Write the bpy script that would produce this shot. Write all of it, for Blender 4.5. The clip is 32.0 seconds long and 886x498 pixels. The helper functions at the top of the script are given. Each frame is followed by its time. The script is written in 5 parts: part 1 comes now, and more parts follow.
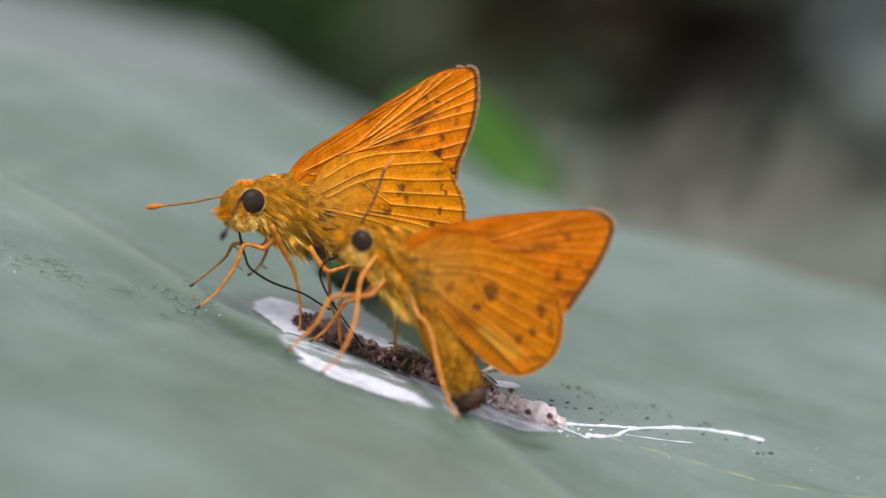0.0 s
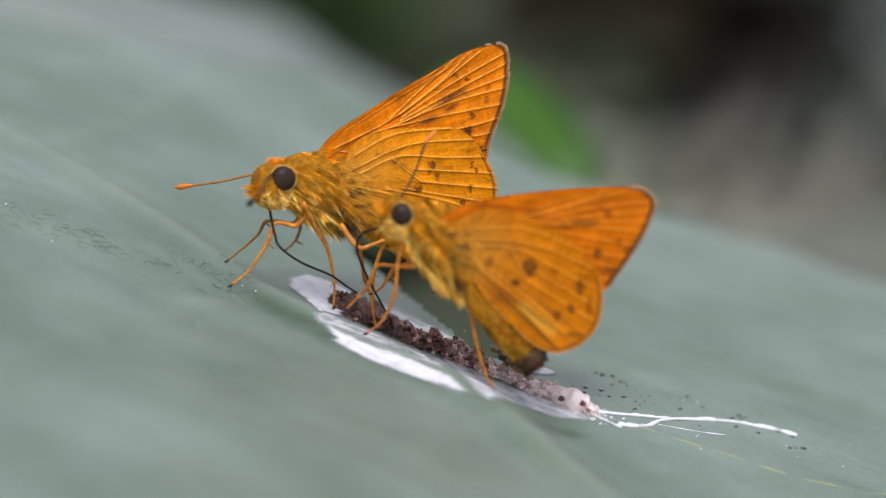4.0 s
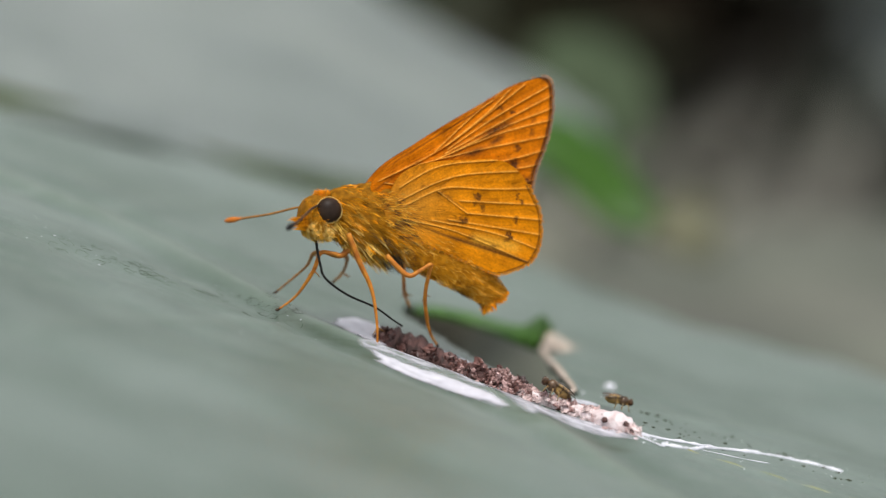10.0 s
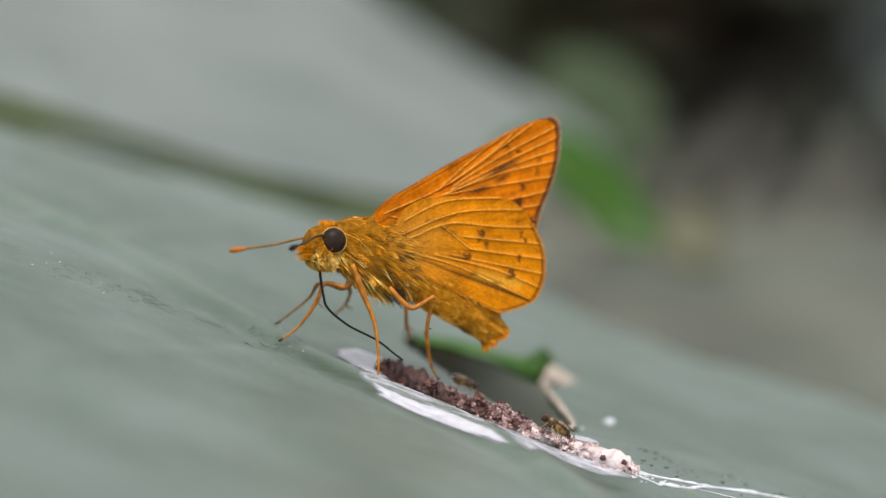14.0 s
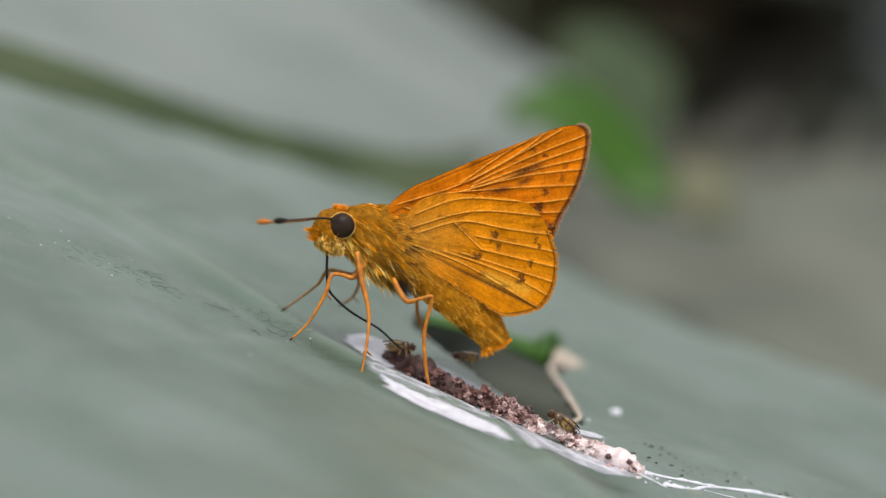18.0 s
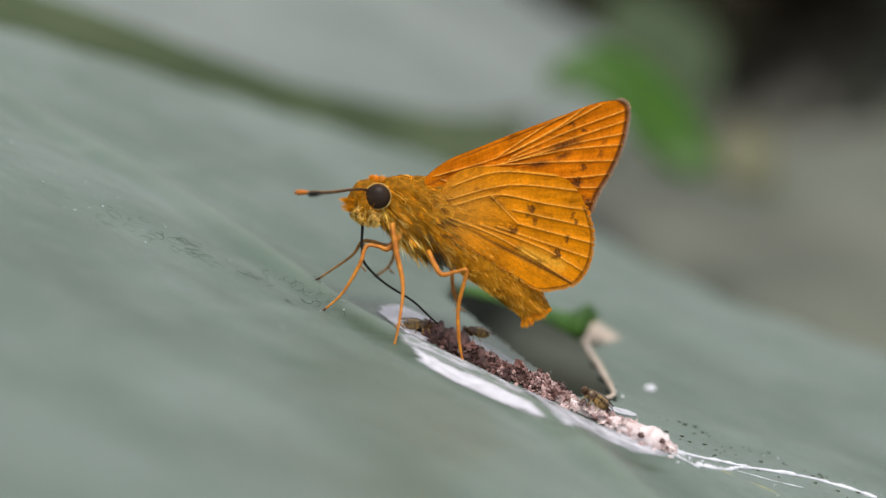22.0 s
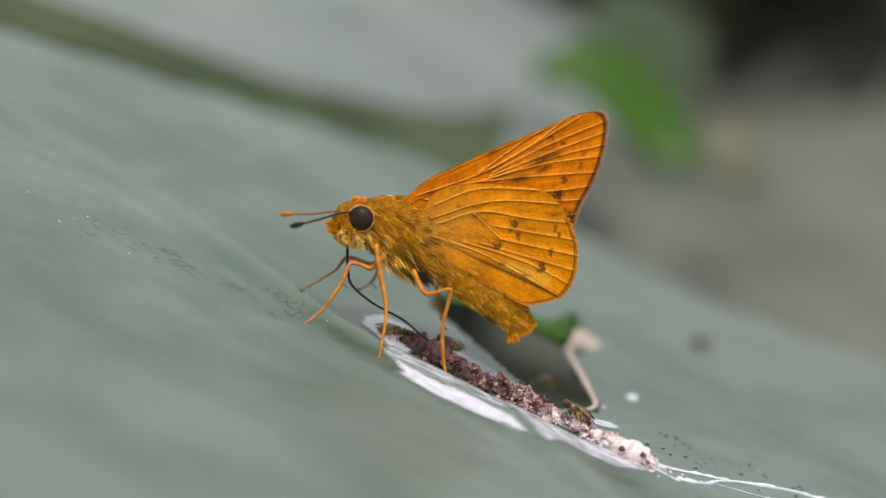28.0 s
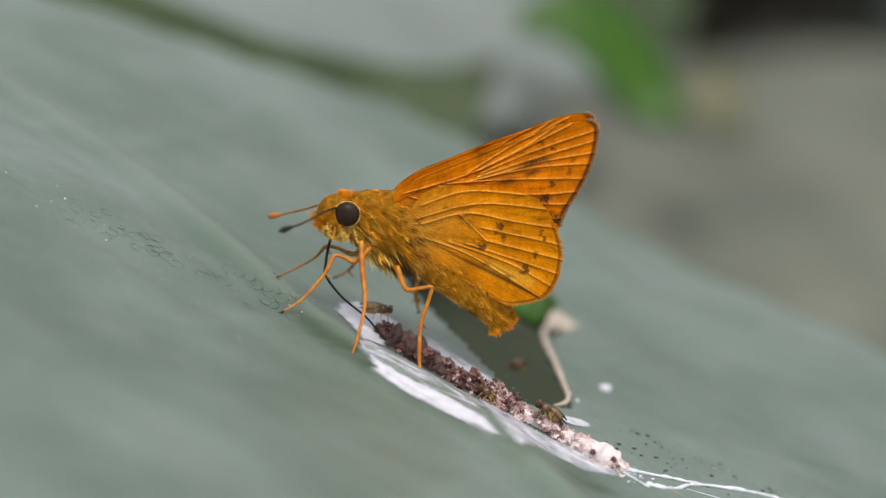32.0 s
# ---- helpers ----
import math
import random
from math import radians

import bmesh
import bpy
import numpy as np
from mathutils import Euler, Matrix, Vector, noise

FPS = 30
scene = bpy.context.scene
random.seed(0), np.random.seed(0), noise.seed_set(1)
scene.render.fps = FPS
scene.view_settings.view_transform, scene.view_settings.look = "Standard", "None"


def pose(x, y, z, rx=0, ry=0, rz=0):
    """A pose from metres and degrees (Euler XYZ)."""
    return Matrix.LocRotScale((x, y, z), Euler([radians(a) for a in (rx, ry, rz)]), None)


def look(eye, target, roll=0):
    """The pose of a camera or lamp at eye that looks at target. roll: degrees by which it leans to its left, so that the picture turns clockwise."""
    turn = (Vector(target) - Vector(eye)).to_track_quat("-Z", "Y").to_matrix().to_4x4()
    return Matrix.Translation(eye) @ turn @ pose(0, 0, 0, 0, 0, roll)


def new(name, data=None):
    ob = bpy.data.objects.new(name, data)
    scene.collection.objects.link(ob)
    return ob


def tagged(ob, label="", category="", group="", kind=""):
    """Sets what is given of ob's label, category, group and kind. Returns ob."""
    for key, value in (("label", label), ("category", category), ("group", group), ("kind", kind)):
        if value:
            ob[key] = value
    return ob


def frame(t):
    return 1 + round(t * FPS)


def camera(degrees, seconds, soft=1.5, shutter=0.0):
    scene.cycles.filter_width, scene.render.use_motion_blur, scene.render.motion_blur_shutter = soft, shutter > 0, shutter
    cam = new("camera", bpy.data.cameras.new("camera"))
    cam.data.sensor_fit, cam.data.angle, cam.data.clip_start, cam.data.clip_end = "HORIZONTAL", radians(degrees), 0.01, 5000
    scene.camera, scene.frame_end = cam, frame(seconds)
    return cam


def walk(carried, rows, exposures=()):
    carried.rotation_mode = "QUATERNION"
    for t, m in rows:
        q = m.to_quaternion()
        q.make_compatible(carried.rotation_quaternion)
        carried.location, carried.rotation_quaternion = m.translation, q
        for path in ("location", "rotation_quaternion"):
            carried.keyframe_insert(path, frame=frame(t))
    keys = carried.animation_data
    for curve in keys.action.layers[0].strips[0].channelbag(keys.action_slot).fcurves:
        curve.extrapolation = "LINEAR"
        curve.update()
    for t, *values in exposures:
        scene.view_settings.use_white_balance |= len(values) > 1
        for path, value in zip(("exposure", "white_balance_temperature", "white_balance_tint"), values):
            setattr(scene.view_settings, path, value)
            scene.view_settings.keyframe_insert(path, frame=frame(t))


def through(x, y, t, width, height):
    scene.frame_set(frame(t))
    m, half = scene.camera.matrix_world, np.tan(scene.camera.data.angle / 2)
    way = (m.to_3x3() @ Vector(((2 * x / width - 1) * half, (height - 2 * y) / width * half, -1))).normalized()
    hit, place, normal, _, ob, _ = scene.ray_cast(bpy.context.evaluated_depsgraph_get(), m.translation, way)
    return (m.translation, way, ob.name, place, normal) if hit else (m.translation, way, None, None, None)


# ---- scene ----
# ---- the camera and its way ----
CAM = [
    (0, -0.00319, -0.24907, 0.11278, 63.993, 1.31, -3.04),
    (0.5, -0.00312, -0.24944, 0.11202, 64.042, -0.064, -2.023),
    (1, -0.00221, -0.24939, 0.11064, 64.262, -0.462, -1.778),
    (1.5, -0.00219, -0.24966, 0.11135, 64.087, -0.806, -1.775),
    (2, -0.00241, -0.24948, 0.1116, 63.986, -0.614, -1.683),
    (2.5, -0.00276, -0.24852, 0.11145, 63.647, 0.154, -1.834),
    (3, -0.00304, -0.24801, 0.11209, 63.515, -0.258, -1.434),
    (3.5, -0.00319, -0.24843, 0.11272, 63.594, -0.188, -1.715),
    (4, -0.00333, -0.24844, 0.11282, 63.676, -0.19, -1.72),
    (4.5, -0.00365, -0.24863, 0.11391, 63.689, -0.173, -1.822),
    (6.5, -0.00261, -0.24586, 0.11717, 62.546, -1.821, -0.756),
    (7, -0.00241, -0.24674, 0.11686, 62.844, -2.073, -0.549),
    (7.5, -0.00766, -0.24493, 0.11799, 62.398, -3.247, -1.41),
    (8, -0.0078, -0.24797, 0.11247, 63.868, -2.706, -1.928),
    (8.5, -0.00099, -0.2558, 0.10031, 67.642, -0.484, -1.189),
    (9, 8e-05, -0.25938, 0.09076, 69.968, 0.283, -0.605),
    (9.5, -3e-05, -0.26075, 0.0892, 70.574, 0.392, -0.55),
    (10, -0.00025, -0.26238, 0.08471, 71.713, 0.624, -0.451),
    (10.5, -0.00027, -0.26399, 0.0804, 73.014, 0.771, -0.253),
    (11, 0.00021, -0.26384, 0.08048, 73.04, 0.442, 0.069),
    (11.5, 0.00029, -0.26442, 0.07981, 73.344, 0.514, 0.071),
    (12, 0.00059, -0.26387, 0.0808, 73.127, 0.108, 0.344),
    (12.5, 0.00031, -0.26352, 0.08364, 72.505, 0.01, 0.17),
    (13, 0, -0.26249, 0.08529, 72, 0, 0),
    (13.5, 0.00066, -0.2635, 0.08519, 72.195, -0.277, 0.228),
    (14, -6e-05, -0.26243, 0.08785, 71.508, -0.499, 0.02),
    (14.5, -0.00048, -0.26164, 0.0895, 71.054, -0.517, -0.172),
    (16.5, -0.00044, -0.26166, 0.08831, 71.375, -0.79, 0.171),
    (17, -0.00019, -0.2611, 0.08839, 71.252, -1.401, 0.559),
    (17.5, -7e-05, -0.25978, 0.09261, 70.187, -1.912, 0.817),
    (18, -0.00026, -0.25843, 0.09549, 69.297, -2.071, 0.751),
    (18.5, -0.00056, -0.25848, 0.09741, 68.953, -2.6, 0.903),
    (19, -0.00021, -0.25662, 0.09925, 68.229, -3.1, 1.198),
    (19.5, -0.0003, -0.25623, 0.0993, 68.075, -3.243, 1.341),
    (20, -0.00013, -0.25579, 0.09885, 67.965, -3.106, 1.489),
    (20.5, -9e-05, -0.25676, 0.09427, 68.999, -3.003, 1.744),
    (21, -7e-05, -0.25624, 0.09521, 68.713, -2.718, 1.728),
    (21.5, -0.00029, -0.25606, 0.09566, 68.558, -2.928, 1.742),
    (22, 0.00039, -0.2561, 0.09687, 68.34, -2.933, 1.85),
    (22.5, -0.00026, -0.25577, 0.09834, 68.025, -3.162, 1.717),
    (23, -0.00014, -0.2545, 0.09956, 67.529, -3.254, 1.884),
    (23.5, 0.00038, -0.25465, 0.09952, 67.533, -3.263, 2.041),
    (24, 0.00016, -0.25514, 0.10069, 67.436, -3.206, 1.811),
    (24.5, -0.00059, -0.2544, 0.10236, 67.068, -3.464, 1.578),
    (25, -0.00012, -0.25422, 0.10155, 67.171, -3.467, 1.728),
    (25.5, 0.00099, -0.25605, 0.09966, 67.896, -3.2, 1.859),
    (27.5, 0.00037, -0.25522, 0.1007, 67.589, -3.128, 1.715),
    (28, 0.00069, -0.25532, 0.10121, 67.481, -3.293, 1.876),
    (28.5, 0.00046, -0.25491, 0.10154, 67.304, -3.652, 1.984),
    (29, 0.00062, -0.25416, 0.10344, 66.852, -3.661, 1.958),
    (29.5, 0.0007, -0.25439, 0.10197, 67.079, -3.187, 1.923),
    (30, 0.00074, -0.25538, 0.10052, 67.491, -3.312, 2.024),
    (30.5, 0.00038, -0.25488, 0.10266, 67.111, -3.473, 1.831),
    (31, 0.00134, -0.25326, 0.10634, 66.143, -3.838, 2.238),
    (31.5, 0.0006, -0.25108, 0.10946, 65.111, -4.684, 2.51),
    (32, -0.00011, -0.24919, 0.11296, 64.144, -5.15, 2.43),
]
cam = camera(13, 32.0, soft=1.3, shutter=0.5)
cam.data.dof.use_dof = True
cam.data.dof.focus_distance = 0.2355
cam.data.dof.aperture_fstop = 17.0
walk(cam, [(t, pose(*p)) for t, *p in CAM], exposures=[(0, 0.81, 6350, 11), (7.5, 0.8, 6350, 11), (9, 0.62, 6500, 10), (12, 0.61, 6600, 10), (32, 0.61, 6640, 10)])

# ---- daylight under an overcast sky ----
world = bpy.data.worlds.new("sky")
scene.world = world
world.use_nodes = True
wn, wl = world.node_tree.nodes, world.node_tree.links
sky = wn.new("ShaderNodeTexSky")
sky.sky_type, sky.sun_disc = "NISHITA", False
sky.sun_elevation, sky.sun_rotation = radians(71), radians(162)
pale = wn.new("ShaderNodeHueSaturation")
pale.inputs["Saturation"].default_value = 0.13
wl.new(sky.outputs[0], pale.inputs["Color"])
wl.new(pale.outputs[0], wn["Background"].inputs["Color"])
wn["Background"].inputs["Strength"].default_value = 0.135
sun = new("sun", bpy.data.lights.new("sun", "SUN"))
sun.data.energy, sun.data.angle, sun.data.color = 1.9, radians(20), (1.0, 0.97, 0.92)
sun.matrix_world = look((0.1, -0.3, 0.95), (0, 0, 0))

# ---- materials ----
MM = 0.001


class Mat:
    """A small node material under construction."""

    def __init__(self, name, rough=0.5, spec=0.5, metal=0.0):
        self.m = bpy.data.materials.new(name)
        self.m.use_nodes = True
        self.n, self.l = self.m.node_tree.nodes, self.m.node_tree.links
        self.b = self.n["Principled BSDF"]
        self.b.inputs["Roughness"].default_value = rough
        self.b.inputs["Specular IOR Level"].default_value = spec
        self.b.inputs["Metallic"].default_value = metal

    def noise(self, per_metre, detail=4.0, rough=0.55, stretch=(1, 1, 1)):
        co = self.n.new("ShaderNodeTexCoord")
        mp = self.n.new("ShaderNodeMapping")
        mp.inputs["Scale"].default_value = stretch
        no = self.n.new("ShaderNodeTexNoise")
        no.inputs["Scale"].default_value, no.inputs["Detail"].default_value = per_metre, detail
        no.inputs["Roughness"].default_value = rough
        self.l.new(co.outputs["Object"], mp.inputs[0])
        self.l.new(mp.outputs[0], no.inputs["Vector"])
        return no.outputs["Fac"]

    def turned_noise(self, per_metre, turn, stretch, detail=2.0):
        """Noise drawn out along a direction, turned in the leaf's plane by that many degrees."""
        co, mp, no = self.n.new("ShaderNodeTexCoord"), self.n.new("ShaderNodeMapping"), self.n.new("ShaderNodeTexNoise")
        mp.vector_type = "TEXTURE"
        mp.inputs["Rotation"].default_value = (0, 0, radians(turn))
        mp.inputs["Scale"].default_value = stretch
        no.inputs["Scale"].default_value, no.inputs["Detail"].default_value = per_metre, detail
        self.l.new(co.outputs["Object"], mp.inputs[0])
        self.l.new(mp.outputs[0], no.inputs["Vector"])
        return no.outputs["Fac"]

    def ramp(self, fac, *stops):
        r = self.n.new("ShaderNodeValToRGB")
        while len(r.color_ramp.elements) < len(stops):
            r.color_ramp.elements.new(0.5)
        for e, (p, c) in zip(r.color_ramp.elements, stops):
            e.position, e.color = p, (*c, 1)
        self.l.new(fac, r.inputs[0])
        return r.outputs[0]

    def mix(self, fac, a, b, how="MIX"):
        x = self.n.new("ShaderNodeMix")
        x.data_type, x.blend_type = "RGBA", how
        for k, v in ((0, fac), (6, a), (7, b)):
            if isinstance(v, (int, float)):
                x.inputs[k].default_value = v
            elif isinstance(v, tuple):
                x.inputs[k].default_value = (*v, 1)
            else:
                self.l.new(v, x.inputs[k])
        return x.outputs[2]

    def attr(self, name):
        a = self.n.new("ShaderNodeAttribute")
        a.attribute_name = name
        return a.outputs["Color"]

    def color(self, c):
        if isinstance(c, tuple):
            self.b.inputs["Base Color"].default_value = (*c, 1)
        else:
            self.l.new(c, self.b.inputs["Base Color"])
        return self

    def bump(self, fac, strength, dist):
        """Relief; a second call lies on top of the first."""
        u = self.n.new("ShaderNodeBump")
        for link in list(self.b.inputs["Normal"].links):
            self.l.new(link.from_socket, u.inputs["Normal"])
        u.inputs["Strength"].default_value, u.inputs["Distance"].default_value = strength, dist
        self.l.new(fac, u.inputs["Height"])
        self.l.new(u.outputs[0], self.b.inputs["Normal"])
        return self

    def glow_through(self, color, fac):
        """Light that passes through a thin leaf or wing."""
        t = self.n.new("ShaderNodeBsdfTranslucent")
        if isinstance(color, tuple):
            t.inputs["Color"].default_value = (*color, 1)
        else:
            self.l.new(color, t.inputs["Color"])
        s = self.n.new("ShaderNodeMixShader")
        s.inputs[0].default_value = fac
        self.l.new(self.b.outputs[0], s.inputs[1])
        self.l.new(t.outputs[0], s.inputs[2])
        self.l.new(s.outputs[0], self.n["Material Output"].inputs["Surface"])
        return self


def plain(name, c1, c2, per_metre, rough=0.5, spec=0.4, bump=0.3, dist=0.00005, lo=0.35, hi=0.65):
    m = Mat(name, rough, spec)
    f = m.noise(per_metre)
    m.color(m.ramp(f, (lo, c1), (hi, c2)))
    m.bump(m.noise(per_metre * 2.3), bump, dist)
    return m.m


def leaf_material(name, dark, mid, vein, rough=0.42, spec=0.5, through=None, swell=0.0):
    m = Mat(name, rough, spec)
    base = m.ramp(m.noise(60, 3), (0.36, dark), (0.64, mid))
    grain = m.ramp(m.noise(2600, 2), (0.3, (0.85, 0.85, 0.85)), (0.7, (1.1, 1.1, 1.1)))
    base = m.mix(1.0, base, grain, "MULTIPLY")
    streaks = m.ramp(m.noise(220, 2, 0.5, (0.25, 1.0, 1.0)), (0.45, (1, 1, 1)), (0.75, (1.18, 1.16, 1.15)))
    base = m.mix(1.0, base, streaks, "MULTIPLY")
    tint = m.n.new("ShaderNodeSeparateColor")
    m.l.new(m.attr("vein"), tint.inputs[0])
    if swell:
        # darker green patches beside the dropping
        base = m.mix(tint.outputs[1], base, (0.012, 0.036, 0.01))
        m.b.inputs["Coat Weight"].default_value, m.b.inputs["Coat Roughness"].default_value = 0.45, 0.55
    m.color(m.mix(tint.outputs[0], base, vein))
    if swell:
        m.bump(m.turned_noise(95, -26, (4.0, 1.0, 1.0)), 1.0, swell * 2.2)
        m.bump(m.turned_noise(230, -26, (5.0, 1.0, 1.0)), 1.0, swell * 0.7)
        m.bump(m.turned_noise(900, -26, (4.0, 1.0, 1.0), 3), 0.5, 0.00008)
    m.bump(m.noise(1500, 3), 0.25, 0.00008)
    rr = m.ramp(m.noise(300, 3), (0.3, (rough - 0.06,) * 3), (0.7, (rough + 0.08,) * 3))
    m.l.new(rr, m.b.inputs["Roughness"])
    if through:
        m.glow_through(through, 0.28)
    return m.m


LEAF = leaf_material("waxy_leaf", (0.052, 0.088, 0.064), (0.101, 0.142, 0.121), (0.145, 0.19, 0.14), 0.5, 0.62, None, 0.0004)
LEAF_UP = leaf_material("pale_leaf", (0.178, 0.21, 0.204), (0.232, 0.266, 0.257), (0.27, 0.3, 0.27), 0.42, 0.5, (0.3, 0.44, 0.12))
# darkest green: the shade under the big leaf is put into this colour
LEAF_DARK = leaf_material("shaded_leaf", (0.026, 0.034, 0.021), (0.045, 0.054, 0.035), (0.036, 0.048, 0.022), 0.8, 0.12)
LOWER = leaf_material("gap_leaf", (0.038, 0.054, 0.028), (0.062, 0.082, 0.044), (0.09, 0.11, 0.05), 0.75, 0.12)
YELLOWING = leaf_material("yellowing_leaf", (0.075, 0.078, 0.046), (0.115, 0.115, 0.072), (0.17, 0.16, 0.1), 0.7, 0.2)
LEAF_GREEN = leaf_material("grey_green_leaf", (0.028, 0.046, 0.02), (0.05, 0.074, 0.038), (0.07, 0.09, 0.05), 0.7, 0.2)
LEAF_GREY = leaf_material("dull_leaf", (0.074, 0.082, 0.066), (0.128, 0.137, 0.11), (0.13, 0.125, 0.11), 0.75, 0.25)
FRESH = Mat("fresh_green", 0.45, 0.4)
FRESH.color(FRESH.ramp(FRESH.noise(90), (0.3, (0.03, 0.1, 0.002)), (0.7, (0.05, 0.15, 0.004))))
FRESH.glow_through((0.09, 0.27, 0.004), 0.4)
FRESH = FRESH.m
FLAP = plain("flap_green", (0.022, 0.065, 0.008), (0.045, 0.12, 0.014), 500, 0.5)
VEIN = plain("vein_yellow", (0.15, 0.18, 0.11), (0.3, 0.3, 0.15), 900, 0.6)
RIM = plain("bitten_edge", (0.36, 0.29, 0.23), (0.5, 0.42, 0.36), 900, 0.7)
# soil colour taken down to near black in place of shade under the leaves
SOIL = plain("dark_soil", (0.004, 0.0025, 0.0015), (0.012, 0.007, 0.004), 14, 0.95, 0.0)
UNDER = Mat("understorey", 0.8, 0.08)
UNDER.color(UNDER.mix(1.0, UNDER.attr("scales"), UNDER.ramp(UNDER.noise(60), (0.3, (0.8, 0.8, 0.8)), (0.7, (1.2, 1.2, 1.2))), "MULTIPLY"))
UNDER = UNDER.m

WING = Mat("wing_scales", 0.6, 0.07)
_c = WING.mix(1.0, WING.attr("scales"), WING.ramp(WING.noise(9000, 2), (0.3, (0.78, 0.76, 0.72)), (0.7, (1.15, 1.12, 1.1))), "MULTIPLY")
WING.color(_c)
WING.bump(WING.noise(7000, 2), 0.35, 0.00003)
WING.glow_through(_c, 0.12)
WING = WING.m
FUR = Mat("golden_fur", 0.7, 0.06)
FUR.color(FUR.attr("scales"))
FUR.glow_through(FUR.attr("scales"), 0.25)
FUR = FUR.m
SKIN = plain("ochre_scales", (0.15, 0.062, 0.004), (0.32, 0.13, 0.006), 2600, 0.7, 0.06, 0.7, 0.00008)
BELLY = plain("abdomen_scales", (0.24, 0.09, 0.004), (0.46, 0.19, 0.008), 2200, 0.7, 0.06, 0.7, 0.00008)
TIP_DARK = plain("dark_scales", (0.02, 0.01, 0.004), (0.06, 0.025, 0.008), 2600, 0.6, 0.3, 0.6)
LEG = plain("orange_leg", (0.34, 0.1, 0.008), (0.58, 0.22, 0.02), 2000, 0.5, 0.35, 0.5)
LEG_DARK = plain("brown_leg", (0.2, 0.09, 0.02), (0.34, 0.15, 0.03), 2400, 0.5, 0.35, 0.5)
EYE = Mat("compound_eye", 0.45, 0.14)
EYE.color(EYE.ramp(EYE.noise(900), (0.35, (0.016, 0.009, 0.006)), (0.7, (0.04, 0.023, 0.014))))
EYE = EYE.m
BLACK = plain("black_chitin", (0.004, 0.004, 0.004), (0.01, 0.009, 0.008), 3000, 0.55, 0.2, 0.2)
CLUB = plain("orange_club", (0.42, 0.11, 0.01), (0.55, 0.18, 0.02), 3000, 0.55, 0.3, 0.3)
CRUST = plain("dark_dropping", (0.022, 0.011, 0.01), (0.12, 0.058, 0.052), 2300, 0.6, 0.4, 0.9, 0.0002)
PALE = plain("pale_dropping", (0.6, 0.48, 0.48), (0.8, 0.72, 0.74), 1700, 0.7, 0.3, 0.9, 0.0002)
WHITE = plain("dried_white", (0.5, 0.51, 0.56), (0.72, 0.72, 0.79), 700, 0.55, 0.35, 0.5, 0.0001)
CRUMB = Mat("crumbs", 0.36, 0.5)
CRUMB.color(CRUMB.mix(1.0, CRUMB.attr("scales"), CRUMB.ramp(CRUMB.noise(5200, 3), (0.3, (0.55, 0.52, 0.5)), (0.7, (1.25, 1.22, 1.2))), "MULTIPLY"))
CRUMB.bump(CRUMB.noise(6000, 3), 0.6, 0.00006)
CRUMB = CRUMB.m
STAIN = Mat("dried_stain", 0.42, 0.45)
STAIN.color(STAIN.ramp(STAIN.noise(1500, 5), (0.3, (0.5, 0.5, 0.57)), (0.7, (0.66, 0.66, 0.73))))
STAIN.bump(STAIN.noise(1800, 4), 0.4, 0.00006)
_t = STAIN.n.new("ShaderNodeSeparateColor")
STAIN.l.new(STAIN.attr("scales"), _t.inputs[0])
STAIN.l.new(_t.outputs[0], STAIN.b.inputs["Alpha"])
STAIN = STAIN.m
FLY = plain("fly_shell", (0.03, 0.015, 0.008), (0.11, 0.06, 0.025), 4000, 0.28, 0.5, 0.3)
FLY_AMBER = plain("fly_amber", (0.13, 0.075, 0.018), (0.28, 0.17, 0.045), 4000, 0.4, 0.5, 0.3)
FLY_WING = Mat("fly_wing", 0.25, 0.5)
FLY_WING.color((0.12, 0.085, 0.06))
FLY_WING = FLY_WING.m


# ---- shaping helpers (millimetres in, metres out) ----
def mesh_of(name, verts, faces, mat, smooth=True, colors=None):
    me = bpy.data.meshes.new(name)
    me.from_pydata([tuple(float(c) * MM for c in v) for v in verts], [], faces)
    for m in mat if isinstance(mat, (list, tuple)) else (mat,):
        me.materials.append(m)
    if smooth:
        me.shade_smooth()
    if colors is not None:
        at = me.attributes.new(colors[0], "FLOAT_COLOR", "POINT")
        arr = np.ones((len(verts), 4), np.float32)
        arr[:, :3] = colors[1]
        at.data.foreach_set("color", arr.ravel())
    return me


def part(name, data, parent, label="", at=None):
    """data: (verts, faces, material[, colors]) in the thing's space."""
    verts, faces, mat, *rest = data
    ob = new(name, mesh_of(name, verts, faces, mat, mat is not CRUMB, rest[0] if rest else None))
    ob.parent = parent
    if at is not None:
        ob.matrix_basis = at
    if label:
        ob["label"] = label
    return ob


def thing(name, label, category, m=None, group="", kind=""):
    ob = new(name)
    ob.empty_display_size = 0.005
    if m is not None:
        ob.matrix_basis = m
    return tagged(ob, label, category, group, kind)


def spline(pts, n, closed=False):
    """Catmull-Rom through the points, n steps a span."""
    p = np.array(pts, float)
    out, k = [], len(p)
    spans = k if closed else k - 1
    for i in range(spans):
        idx = [(i - 1) % k, i, (i + 1) % k, (i + 2) % k] if closed else [max(i - 1, 0), i, i + 1, min(i + 2, k - 1)]
        a, b, c, d = p[idx]
        for s in np.arange(n) / n:
            out.append(0.5 * (2 * b + (c - a) * s + (2 * a - 5 * b + 4 * c - d) * s * s + (3 * b - a - 3 * c + d) * s**3))
    if not closed:
        out.append(p[-1])
    return np.array(out)


